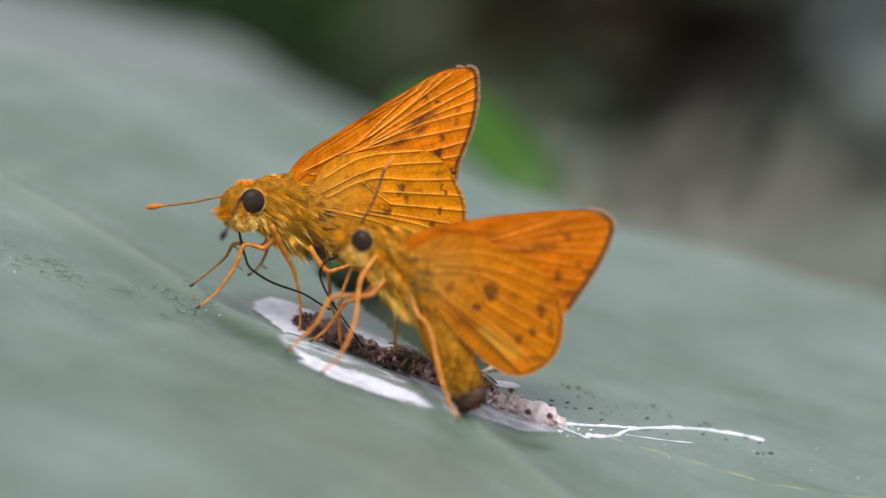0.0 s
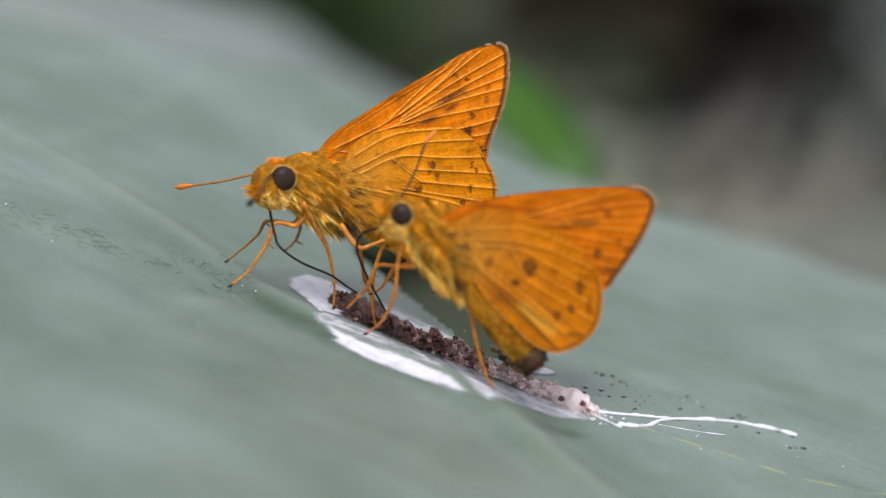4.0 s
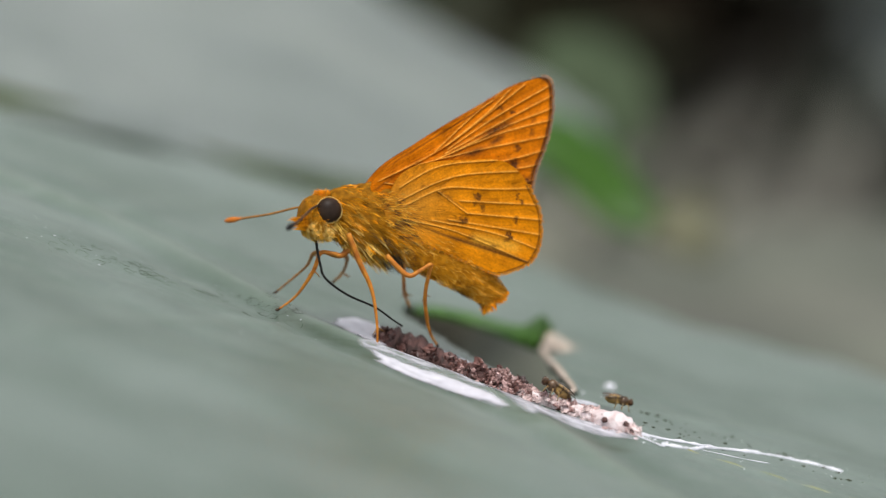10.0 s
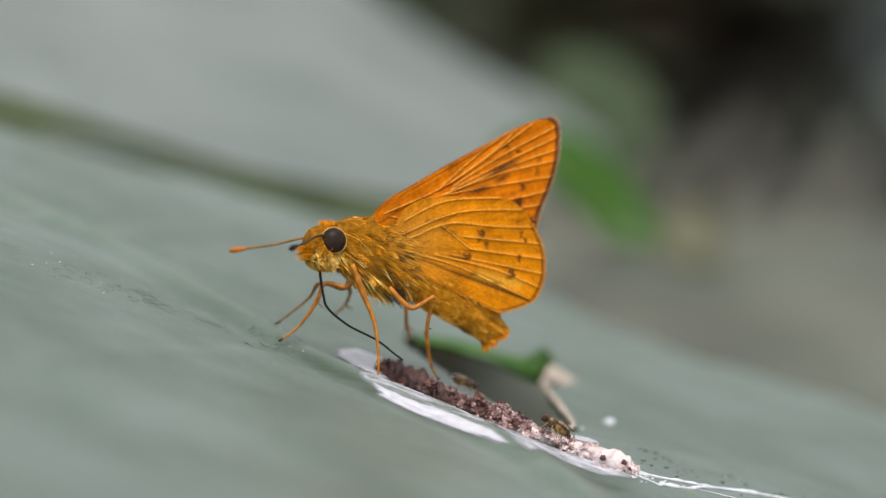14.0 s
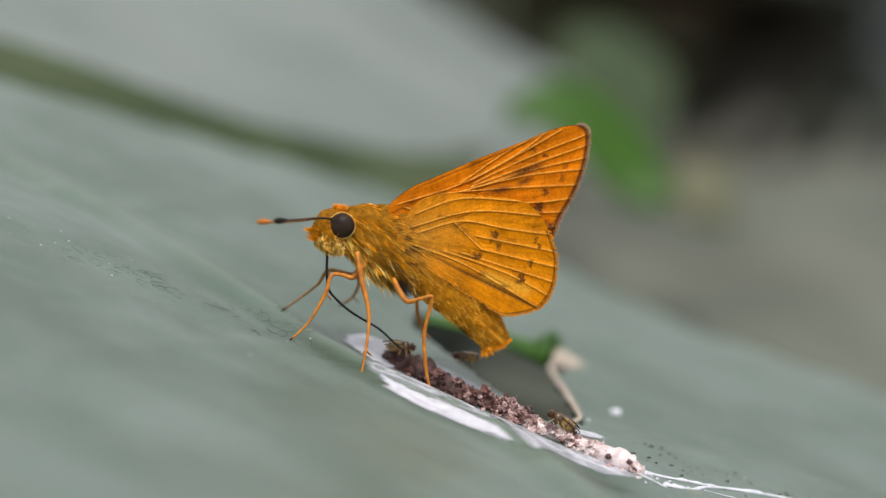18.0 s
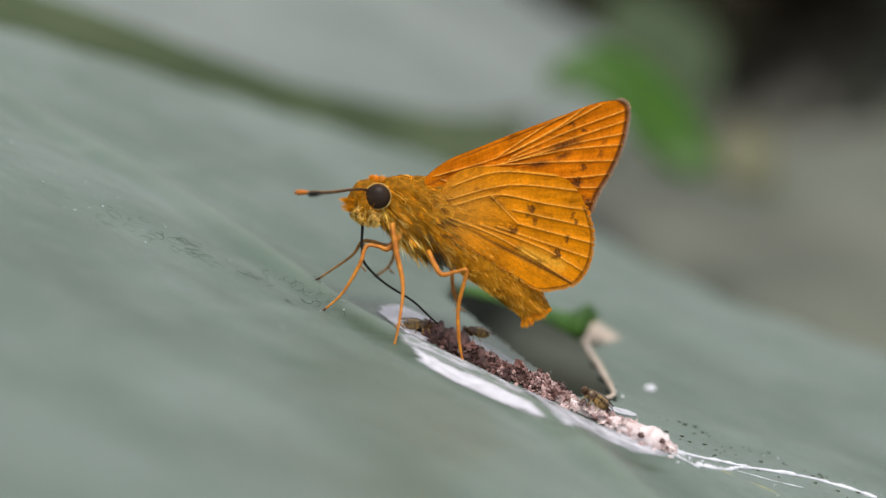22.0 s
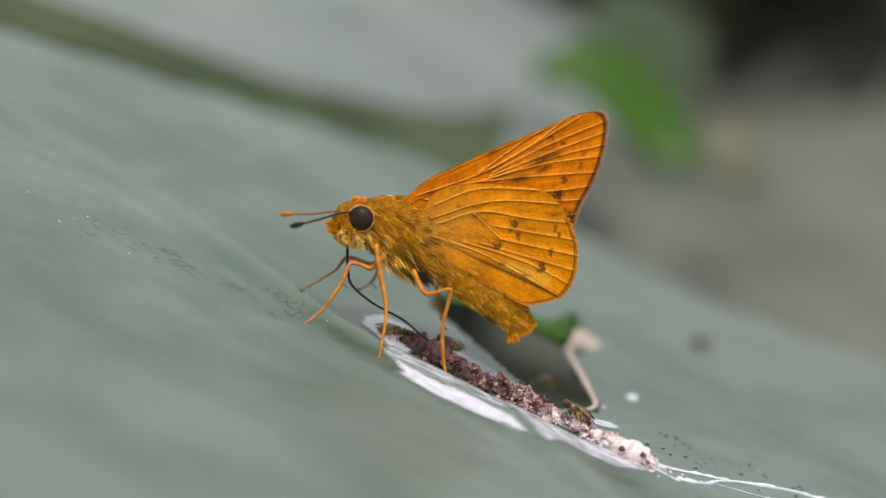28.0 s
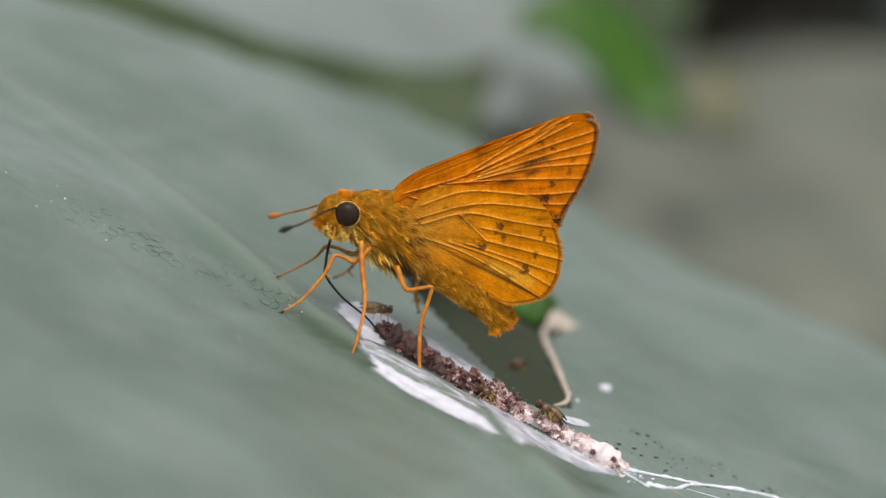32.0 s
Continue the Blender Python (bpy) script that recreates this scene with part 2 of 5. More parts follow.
def tube(pts, radii, sides=8, n=5, flat=1.0, rough=0.0):
    """A closed tapered tube: points (x, y, z), radii at each, flat: depth over height."""
    q = spline(np.c_[np.array(pts, float), np.array(radii, float)], n)
    c, r = q[:, :3], np.maximum(q[:, 3], 0.002)
    t = np.gradient(c, axis=0)
    t /= np.linalg.norm(t, axis=1)[:, None] + 1e-9
    verts, faces = [], []
    side = np.array([0.0, 1.0, 0.0])
    for i in range(len(c)):
        s = side - t[i] * (side @ t[i])
        s = s / np.linalg.norm(s) if np.linalg.norm(s) > 0.1 else np.array([1.0, 0, 0])
        u = np.cross(t[i], s)
        for j in range(sides):
            a = 2 * math.pi * j / sides
            k = 1.0
            if rough:
                k += rough * noise.noise(Vector(c[i] * 2.1) + Vector((math.cos(a) * 1.3, math.sin(a) * 1.3, 7)))
            verts.append(c[i] + r[i] * k * (s * math.cos(a) * flat + u * math.sin(a)))
    m = len(c)
    for i in range(m - 1):
        for j in range(sides):
            k = (j + 1) % sides
            faces.append((i * sides + j, i * sides + k, (i + 1) * sides + k, (i + 1) * sides + j))
    faces.append(tuple(range(sides))[::-1])
    faces.append(tuple((m - 1) * sides + j for j in range(sides)))
    return verts, faces


def ball(c, r, seg=20, rings=14, bumpy=0.0):
    verts, faces = [], []
    rx, ry, rz = r if isinstance(r, (tuple, list)) else (r, r, r)
    for i in range(rings + 1):
        a = math.pi * i / rings
        for j in range(seg):
            b = 2 * math.pi * j / seg
            d = Vector((math.sin(a) * math.cos(b), math.sin(a) * math.sin(b), math.cos(a)))
            k = 1 + bumpy * noise.noise(d * 2.2 + Vector(c))
            verts.append((c[0] + rx * d.x * k, c[1] + ry * d.y * k, c[2] + rz * d.z * k))
    for i in range(rings):
        for j in range(seg):
            k = (j + 1) % seg
            faces.append((i * seg + j, (i + 1) * seg + j, (i + 1) * seg + k, i * seg + k))
    return verts, faces


def join(*pieces):
    verts, faces = [], []
    for v, f in pieces:
        o = len(verts)
        verts.extend(v)
        faces.extend(tuple(i + o for i in q) for q in f)
    return verts, faces


# ---- the big leaf ----
def leaf_z(x, y):
    """Height of the big leaf's upper side, all in millimetres."""
    a, b = np.asarray(x, float) / 30, (np.asarray(y, float) + 30) / 30
    return 2.069 - 10.157 * a - 5.205 * b + 0.748 * a * a + 0.031 * a * b + 0.481 * a**3


MIDRIB = spline([(-60, 12), (-29.8, -16), (-20, -24), (-13, -31.4), (-7, -38.5), (4.3, -45), (10, -54), (22, -76), (40, -110)], 8)
SIDE_VEINS = [
    spline([(12, -45), (20.4, -46.3), (29, -47.5), (60, -42)], 6),
    spline([(10, -38), (24, -31), (48, -26), (75, -24)], 6),
    spline([(-22, -22), (-16, -8), (-12, 12)], 6),
    spline([(-4, -25), (4, -12), (16, -6), (40, -5), (70, -3)], 6),
    spline([(-24, -20), (-34, -32), (-50, -60), (-60, -100)], 6),
    spline([(-8, -40), (-18, -58), (-26, -90), (-30, -130)], 6),
    spline([(6, -50), (-2, -72), (-4, -110)], 6),
    spline([(24, -80), (50, -76), (75, -60)], 6),
]
HOLE = [(-1.6, -23.5), (0.9, -28.4), (3.6, -34.0), (5.6, -38.5), (8.0, -37.0), (8.9, -34.5), (8.2, -30), (7.3, -23.5), (8.6, -19.5), (6.5, -20.6), (3.5, -18.0), (1.2, -17.8), (-0.8, -19.3)]
HOLE_EDGE = spline(HOLE, 6, True)


def inside(poly, x, y):
    px, py = poly[:, 0], poly[:, 1]
    qx, qy = np.roll(px, -1), np.roll(py, -1)
    with np.errstate(divide="ignore", invalid="ignore"):
        cut = ((py > y[:, None]) != (qy > y[:, None])) & (x[:, None] < (qx - px) * (y[:, None] - py) / (qy - py) + px)
    return cut.sum(1) % 2 == 1


def far_margin(x):
    return np.interp(x, [-75, -50, -34, -24, -13, -5, 1, 10, 28, 50, 80], [-12, -2, 6, 12, 14.7, 18.5, 17.5, 12, 4, -6, -18]) + 0.5 * np.sin(x * 0.9)


def nearest(curve, x, y):
    out = np.full(len(x), 1e9)
    for a, b in zip(curve[:-1], curve[1:]):
        d = b - a
        s = np.clip(((x - a[0]) * d[0] + (y - a[1]) * d[1]) / (d @ d), 0, 1)
        out = np.minimum(out, np.hypot(x - a[0] - s * d[0], y - a[1] - s * d[1]))
    return out


def leaf_surface(x, y):
    """The upper side with its veins and dents, and how much vein shows, for arrays in millimetres."""
    z = leaf_z(x, y)
    dm = nearest(MIDRIB, x, y)
    vein = 0.36 * np.exp(-((dm / 1.2) ** 2))
    z = z + 0.3 * np.exp(-((dm / 1.3) ** 2)) - 0.42 * np.exp(-(((dm - 3.0) / 2.0) ** 2))
    for c in SIDE_VEINS:
        d = nearest(c, x, y)
        vein = np.maximum(vein, 0.1 * np.exp(-((d / 0.6) ** 2)))
        z = z + 0.15 * np.exp(-((d / 1.0) ** 2))
    dents = [0.5 * noise.noise(Vector((a / 14, c / 14, 0.3))) + 0.05 * noise.noise(Vector((a / 1.6, c / 2.4, 5))) for a, c in zip(x, y)]
    return z + np.array(dents), vein


NET_X, NET_Y = np.arange(-34, 34.01, 0.4), np.arange(-52, -14, 0.4)
_gx, _gy = np.meshgrid(NET_X, NET_Y)
NET = leaf_surface(_gx.ravel(), _gy.ravel())[0].reshape(_gx.shape)


def leaf_top(x, y):
    """The big leaf's upper side at one point near the dropping."""
    u = min(max((x - NET_X[0]) / 0.4, 0), len(NET_X) - 1.001)
    v = min(max((y - NET_Y[0]) / 0.4, 0), len(NET_Y) - 1.001)
    i, j = int(v), int(u)
    p, q = v - i, u - j
    return float((NET[i, j] * (1 - q) + NET[i, j + 1] * q) * (1 - p) + (NET[i + 1, j] * (1 - q) + NET[i + 1, j + 1] * q) * p)


GREEN_PATCHES = [[(-9.0, -38.2), (-7.0, -39.6), (-5.0, -40.6), (-3.6, -41.9), (-3.7, -44.0), (-5.0, -42.8), (-7.0, -41.6), (-8.7, -40.2)],
        [(5.3, -47.2), (7.4, -46.6), (9.8, -46.6), (11.2, -47.8), (9.9, -49.6), (7.6, -49.4)]]


def build_leaf():
    xs = np.concatenate([np.arange(-75, -36, 1.5), np.arange(-36, 36, 0.45), np.arange(36, 76, 1.5)])
    vs = np.concatenate([np.linspace(-150, -62, 40, endpoint=False), np.linspace(-62, 0, 140)])
    X, V = np.meshgrid(xs, vs)
    top = far_margin(X)
    Y = np.where(V < -62, V, -62 + (V + 62) / 62 * (top + 62))
    x, y = X.ravel(), Y.ravel()
    z, vein = leaf_surface(x, y)
    gone = inside(HOLE_EDGE, x, y)
    w = len(xs)
    faces = []
    for i in range(len(vs) - 1):
        for j in range(w - 1):
            q = (i * w + j, i * w + j + 1, (i + 1) * w + j + 1, (i + 1) * w + j)
            if not (gone[q[0]] or gone[q[1]] or gone[q[2]] or gone[q[3]]):
                faces.append(q)
    patch_green = np.zeros(len(x))
    for outline in GREEN_PATCHES:
        edge = spline(outline, 6, True)
        d = nearest(np.concatenate([edge, edge[:1]]), x, y) * np.where(inside(edge, x, y), 1, -1)
        rag = np.array([noise.noise(Vector((a * 0.6 + c * 0.3, c * 1.2, 8))) for a, c in zip(x, y)])
        patch_green = np.maximum(patch_green, 0.92 * np.clip((d + 0.5 + rag) / 1.2, 0, 1))
    ob = tagged(new("big_leaf", mesh_of("big_leaf", np.c_[x, y, z], faces, LEAF, True, ("vein", np.c_[vein, patch_green, vein]))), "broad waxy grey-green leaf with a bitten hole", "leaf")
    s = ob.modifiers.new("thick", "SOLIDIFY")
    s.thickness, s.offset = 0.0004, -1
    # bitten edge, a dried pinkish lip along the far side of the hole
    lip = spline([(7.9, -37.2), (8.8, -34.8), (8.2, -30), (7.35, -25), (7.2, -22.4), (7.7, -20.4)], 8)
    pts = [(a, b, float(leaf_z(a, b)) + 0.12) for a, b in lip]
    part("bitten_edge", (*tube(pts, [0.07 + 0.14 * math.sin(math.pi * min(i / len(pts) * 1.1, 1)) for i in range(len(pts))], 10, 1, 1.0, 0.5), RIM), ob, "dried pinkish-brown bitten edge")
    ridge_line = spline([(14.5, -44.4), (17.5, -45.4), (20.4, -46.2), (23.3, -47.2), (27, -47.4), (33, -45.6)], 8)
    pts = [(a, c, leaf_top(a, c) - 0.02) for a, c in ridge_line]
    part("side_vein", (*tube(pts, [0.045 + 0.04 * math.sin(i * 0.9) for i in range(len(pts))], 8, 1, 1.0, 0.6), VEIN), ob, "thin yellowish raised side vein")
    for name, pts, heights, mat, label in (
            ("curled_flap", [(-1.2, -19.8), (0.6, -18.6), (2.6, -18.2), (4.6, -18.9), (5.8, -20.0), (6.6, -20.6), (7.2, -20.0), (7.9, -18.8)], [0.1, 0.3, 0.42, 0.55, 1.0, 1.8, 2.1, 1.1], FLAP, "curled dark green flap of leaf at the hole"),
            ("torn_scrap", [(7.5, -20.6), (8.1, -19.8), (8.8, -19.2), (9.6, -18.8)], [1.1, 0.9, 0.5, 0.15], RIM, "dried pinkish scrap at the torn edge")):
        line = spline(np.c_[np.array(pts), heights], 6)
        verts, faces = [], []
        for a, c, h in line:
            zz = float(leaf_z(a, c))
            for k in range(6):
                f = k / 5
                verts.append((a + 0.25 * f, c - 0.5 + 1.3 * f * f, zz - 0.35 + h * math.sin(f * 1.75)))
        for i in range(len(line) - 1):
            for k in range(5):
                faces.append((i * 6 + k, (i + 1) * 6 + k, (i + 1) * 6 + k + 1, i * 6 + k + 1))
        part(name, (verts, faces, mat), ob, label).modifiers.new("thick", "SOLIDIFY").thickness = 0.0003
    return ob


big_leaf = build_leaf()


def sheet(name, corners, mat, label, nu=40, nv=30, sag=4.0, rag=0.0, seed=0, category="leaf", thick=0.0005):
    """A curved leaf blade between four corners in millimetres (near left, near right, far right, far left)."""
    a, b, c, d = [np.array(p, float) for p in corners]
    nrm = np.cross(b - a, d - a)
    nrm /= np.linalg.norm(nrm)
    verts, vein = [], []
    for i in range(nv + 1):
        v = i / nv
        for j in range(nu + 1):
            u = j / nu
            uu = u
            vv = v
            if rag:
                vv = v + rag * (1 - v) * noise.noise(Vector((u * 4, seed, 0))) * (1 if v < 0.5 else 0.5)
            p = (a * (1 - uu) + b * uu) * (1 - vv) + (d * (1 - uu) + c * uu) * vv
            h = sag * (noise.noise(Vector((u * 2.2, v * 2.2, seed))) + math.sin(u * math.pi) * 0.6)
            verts.append(p + nrm * h)
            vein.append(math.exp(-(((u - 0.5 - 0.1 * v) / 0.012) ** 2)))
    w = nu + 1
    faces = [(i * w + j, i * w + j + 1, (i + 1) * w + j + 1, (i + 1) * w + j) for i in range(nv) for j in range(nu)]
    ob = tagged(new(name, mesh_of(name, verts, faces, mat, True, ("vein", np.array(vein)[:, None]))), label, category)
    s = ob.modifiers.new("thick", "SOLIDIFY")
    s.thickness = thick
    return ob


def blade(name, lower, upper, mat, label, bulge=4.0, seed=0, nu=60, nv=24, thick=0.0005, rag=1.5):
    """A leaf blade between a lower and an upper edge (millimetres), arched between them."""
    lo, up = spline(lower, 12), spline(upper, 12)
    t = np.linspace(0, 1, nu + 1)
    pick = lambda e: np.array([np.interp(t * (len(e) - 1), np.arange(len(e)), e[:, k]) for k in range(3)]).T
    lo, up = pick(lo), pick(up)
    verts, vein = [], []
    for i in range(nv + 1):
        v = i / nv
        for j in range(nu + 1):
            p = lo[j] * (1 - v) + up[j] * v
            wob = noise.noise(Vector((p[0] / 16, p[1] / 24, seed)))
            verts.append(p + np.array((0.3 * rag * wob, rag * wob, bulge * math.sin(math.pi * v) * 0.6 + bulge * 0.4 * wob)))
            vein.append(0.6 * math.exp(-(((v - 0.5) / 0.02) ** 2)))
    w = nu + 1
    faces = [(i * w + j, i * w + j + 1, (i + 1) * w + j + 1, (i + 1) * w + j) for i in range(nv) for j in range(nu)]
    ob = tagged(new(name, mesh_of(name, verts, faces, mat, True, ("vein", np.array(vein)[:, None]))), label, "leaf")
    s = ob.modifiers.new("thick", "SOLIDIFY")
    s.thickness = thick
    return ob


undergrowth = []
undergrowth.append(blade('pale_leaf', [(-47.5, 15.7, 9.5), (-37.0, 14.9, 7.0), (-30.5, 16.3, 4.8), (-25.6, 17.7, 2.6), (-19.9, 20.0, 0.0), (-12.3, 22.2, -2.8), (-3.7, 29.3, -6.9), (4.0, 44.5, -11.8), (9.2, 60.0, -14.0), (13.4, 70.0, -15.6), (15.8, 78.0, -15.6)], [(-65.9, 133.4, 9.3), (-45.6, 131.8, 4.3), (-33.5, 124.5, -1.0), (-20.6, 113.2, -3.4), (-9.3, 110.0, -5.8), (-2.5, 100.0, -8.8), (3.4, 95.0, -10.9), (8.2, 92.0, -12.3), (12.4, 90.0, -14.0), (15.5, 86.0, -16.2)], LEAF_UP, 'pale grey waxy leaf rising beyond the big leaf', bulge=3.0, seed=3))
undergrowth.append(blade('fresh_leaf', [(4.4, 48.6, -9.4), (6.5, 48.8, -9.2), (9.7, 48.4, -10.4), (12.1, 47.6, -12.4), (14.7, 46.7, -14.8), (17.8, 46.2, -15.6)], [(5.0, 52.1, -8.2), (8.3, 53.7, -6.8), (12.1, 54.4, -7.5), (15.3, 53.5, -9.7), (18.1, 51.4, -12.6), (19.7, 48.5, -15.0)], FRESH, 'small bright green young leaf', bulge=1.5, seed=12, nu=30, nv=10, rag=0.5))
undergrowth.append(blade('green_leaf', [(10.1, 100.0, -23.2), (13.4, 100.0, -24.0), (17.2, 100.0, -24.0), (21.1, 100.0, -22.6)], [(10.7, 106.0, -13.4), (14.6, 106.0, -12.8), (18.5, 106.0, -14.0), (22.1, 106.0, -18.0)], LEAF_GREEN, 'blurred grey-green leaf behind the young leaf', bulge=2.0, seed=18, nu=30, nv=16, rag=1.2))
undergrowth.append(blade('yellowing_leaf', [(20.2, 71.6, -24.7), (23.1, 71.3, -25.5), (26.2, 71.2, -25.8)], [(21.0, 77.9, -22.4), (23.5, 78.2, -21.8), (25.9, 77.9, -22.6)], YELLOWING, 'yellowing blurred leaf in the undergrowth', bulge=1.5, seed=15, nu=14, nv=10, rag=0.8))
# dark sheet added below the hole, deep shade in its colour
blade('shaded_leaf', [(-90.0, -60.0, 12.0), (-40.0, -60.0, -4.0), (10.0, -60.0, -16.0), (45.0, -60.0, -26.0)], [(-90.0, 100.0, -24.0), (-40.0, 100.0, -36.0), (-10.0, 100.0, -44.0), (16.0, 100.0, -50.0)], LEAF_DARK, 'green leaf beneath the big leaf, shade put into its dark colour', bulge=3.0, seed=8)
undergrowth.append(blade('lower_leaf', [(-61.6, 0.2, 13.8), (-41.0, 9.2, 7.6), (-24.6, 18.1, 0.8), (-13.3, 20.8, -4.3), (-5.1, 24.6, -8.7), (1.0, 23.5, -10.6)], [(-48.0, 19.0, 9.9), (-37.4, 18.2, 7.4), (-30.8, 19.5, 5.2), (-20.1, 23.3, 0.4), (-12.4, 25.5, -2.5), (-2.9, 35.4, -7.5), (3.6, 52.7, -12.5)], LOWER, 'olive-green leaf in the gap behind the big leaf', bulge=0.6, seed=9, rag=0.4))
undergrowth.append(blade('dull_leaf', [(1.8, 51.3, -33.0), (15.4, 50.1, -36.7), (25.1, 49.5, -38.6), (34.9, 48.6, -41.3), (49.5, 47.4, -45.0)], [(10.6, 131.5, -45.2), (24.2, 137.0, -44.4), (33.7, 142.1, -44.8), (44.7, 147.2, -45.4), (64.2, 152.2, -46.1)], LEAF_GREY, 'dull grey-brown leaf lying lower down', bulge=5.0, seed=21))


# far undergrowth: a bank of small leaves, deep shade and pale light painted into their tints
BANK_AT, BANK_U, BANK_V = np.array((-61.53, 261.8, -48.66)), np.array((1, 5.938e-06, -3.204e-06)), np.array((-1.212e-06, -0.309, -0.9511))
# tints of the bank, upper and lower: across, down, colour with its shade or brightness
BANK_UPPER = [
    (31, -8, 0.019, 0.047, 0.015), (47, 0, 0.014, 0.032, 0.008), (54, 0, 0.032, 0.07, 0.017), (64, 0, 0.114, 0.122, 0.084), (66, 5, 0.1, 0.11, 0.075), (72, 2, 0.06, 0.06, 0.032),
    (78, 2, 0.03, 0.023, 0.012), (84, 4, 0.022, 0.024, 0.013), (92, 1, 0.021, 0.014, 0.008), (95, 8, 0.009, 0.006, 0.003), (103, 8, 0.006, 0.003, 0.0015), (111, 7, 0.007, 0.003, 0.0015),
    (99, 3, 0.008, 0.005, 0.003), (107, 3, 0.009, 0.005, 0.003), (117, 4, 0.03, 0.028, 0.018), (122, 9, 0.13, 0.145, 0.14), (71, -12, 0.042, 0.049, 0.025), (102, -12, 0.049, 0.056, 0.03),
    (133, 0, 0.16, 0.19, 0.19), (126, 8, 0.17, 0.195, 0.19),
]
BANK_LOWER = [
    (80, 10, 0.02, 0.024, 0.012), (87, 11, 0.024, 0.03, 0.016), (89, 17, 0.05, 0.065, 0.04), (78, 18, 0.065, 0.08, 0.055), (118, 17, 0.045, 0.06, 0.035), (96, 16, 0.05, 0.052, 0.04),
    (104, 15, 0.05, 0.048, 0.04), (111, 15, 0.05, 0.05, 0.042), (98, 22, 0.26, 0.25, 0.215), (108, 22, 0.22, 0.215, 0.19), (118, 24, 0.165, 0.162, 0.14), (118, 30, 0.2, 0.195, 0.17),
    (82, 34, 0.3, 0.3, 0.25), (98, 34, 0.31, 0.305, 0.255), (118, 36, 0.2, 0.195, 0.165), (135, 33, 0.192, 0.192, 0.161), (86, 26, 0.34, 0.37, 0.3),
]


def undergrowth_bank():
    rng = np.random.default_rng(17)
    out = np.cross(BANK_U, BANK_V)
    ctl = np.array(BANK_UPPER + BANK_LOWER)
    verts, faces, cols = [], [], []
    for u in np.arange(-10, 165, 4.5):
        for v in np.arange(-36, 46, 4.0):
            for layer in range(2):
                x, y = u + rng.normal() * 2.5, v + rng.normal() * 2.5
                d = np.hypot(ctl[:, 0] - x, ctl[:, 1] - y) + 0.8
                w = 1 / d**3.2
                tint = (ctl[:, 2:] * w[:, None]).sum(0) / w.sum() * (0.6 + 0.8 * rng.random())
                mid = BANK_AT + BANK_U * x + BANK_V * y + out * (25 * layer + 20 * rng.random())
                turn = Euler((rng.normal() * 0.5 + 0.5, rng.normal() * 0.5, rng.random() * 6.3)).to_matrix()
                size = 4.0 + 3.5 * rng.random()
                o = len(verts)
                for k in range(5):
                    s = k / 4
                    half = 0.45 * math.sin(math.pi * (0.06 + 0.9 * s)) ** 0.8
                    for e in (-1, 0, 1):
                        p = turn @ Vector(((s - 0.5) * 2 * size, e * half * size, (0.15 * abs(e) - 0.5 * (s - 0.5) ** 2) * size))
                        verts.append(mid + BANK_U * p.x + BANK_V * p.y - out * p.z)
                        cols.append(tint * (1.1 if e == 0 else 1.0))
                for k in range(4):
                    for e in range(2):
                        faces.append((o + k * 3 + e, o + k * 3 + e + 1, o + k * 3 + e + 4, o + k * 3 + e + 3))
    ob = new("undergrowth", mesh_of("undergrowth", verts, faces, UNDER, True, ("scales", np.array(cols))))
    return tagged(ob, "dense blurred undergrowth of small leaves, shade put into their dark brown tints", "undergrowth", kind="stuff")


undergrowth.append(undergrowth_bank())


def backdrop():
    ground = new("ground", mesh_of("ground", [(-40000, -40000, -420), (40000, -40000, -420), (40000, 40000, -420), (-40000, 40000, -420)], [(0, 1, 2, 3)], SOIL))
    tagged(ground, "soil under the leaves, shade put into its near-black colour", "ground", kind="structure")


backdrop()


# ---- the skippers ----
def strand_mesh(roots, dirs, lengths, widths, cols, droop=0.25):
    """Tapered hairs, each two crossing-free quads; all joined, in millimetres."""
    verts, faces, col = [], [], []
    for p, d, le, w, c in zip(roots, dirs, lengths, widths, cols):
        d = d / (np.linalg.norm(d) + 1e-9)
        s = np.cross(d, (0.3, 1.0, 0.2))
        s = s / (np.linalg.norm(s) + 1e-9) * w
        m = p + d * le * 0.55
        e = p + d * le + np.array([0, 0, -droop * le])
        o = len(verts)
        verts += [p - s, p + s, m + s * 0.75, m - s * 0.75, e]
        faces += [(o, o + 1, o + 2, o + 3), (o + 3, o + 2, o + 4)]
        # roots darkened, tips brightened: shade between hairs goes into their colour
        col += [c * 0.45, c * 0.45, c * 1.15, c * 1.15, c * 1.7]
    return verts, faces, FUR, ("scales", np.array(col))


GOLD = [(0.66, 0.25, 0.006), (0.7, 0.34, 0.02), (0.54, 0.2, 0.006), (0.75, 0.44, 0.07), (0.3, 0.13, 0.01), (0.68, 0.25, 0.006)]
DUSK = [(0.54, 0.3, 0.03), (0.66, 0.44, 0.09), (0.14, 0.08, 0.015), (0.72, 0.54, 0.18), (0.4, 0.2, 0.02)]
PALE_GOLD = [(0.74, 0.54, 0.18), (0.68, 0.44, 0.1), (0.6, 0.32, 0.04)]
ORANGE = [(0.6, 0.2, 0.006), (0.5, 0.16, 0.005), (0.64, 0.27, 0.015)]


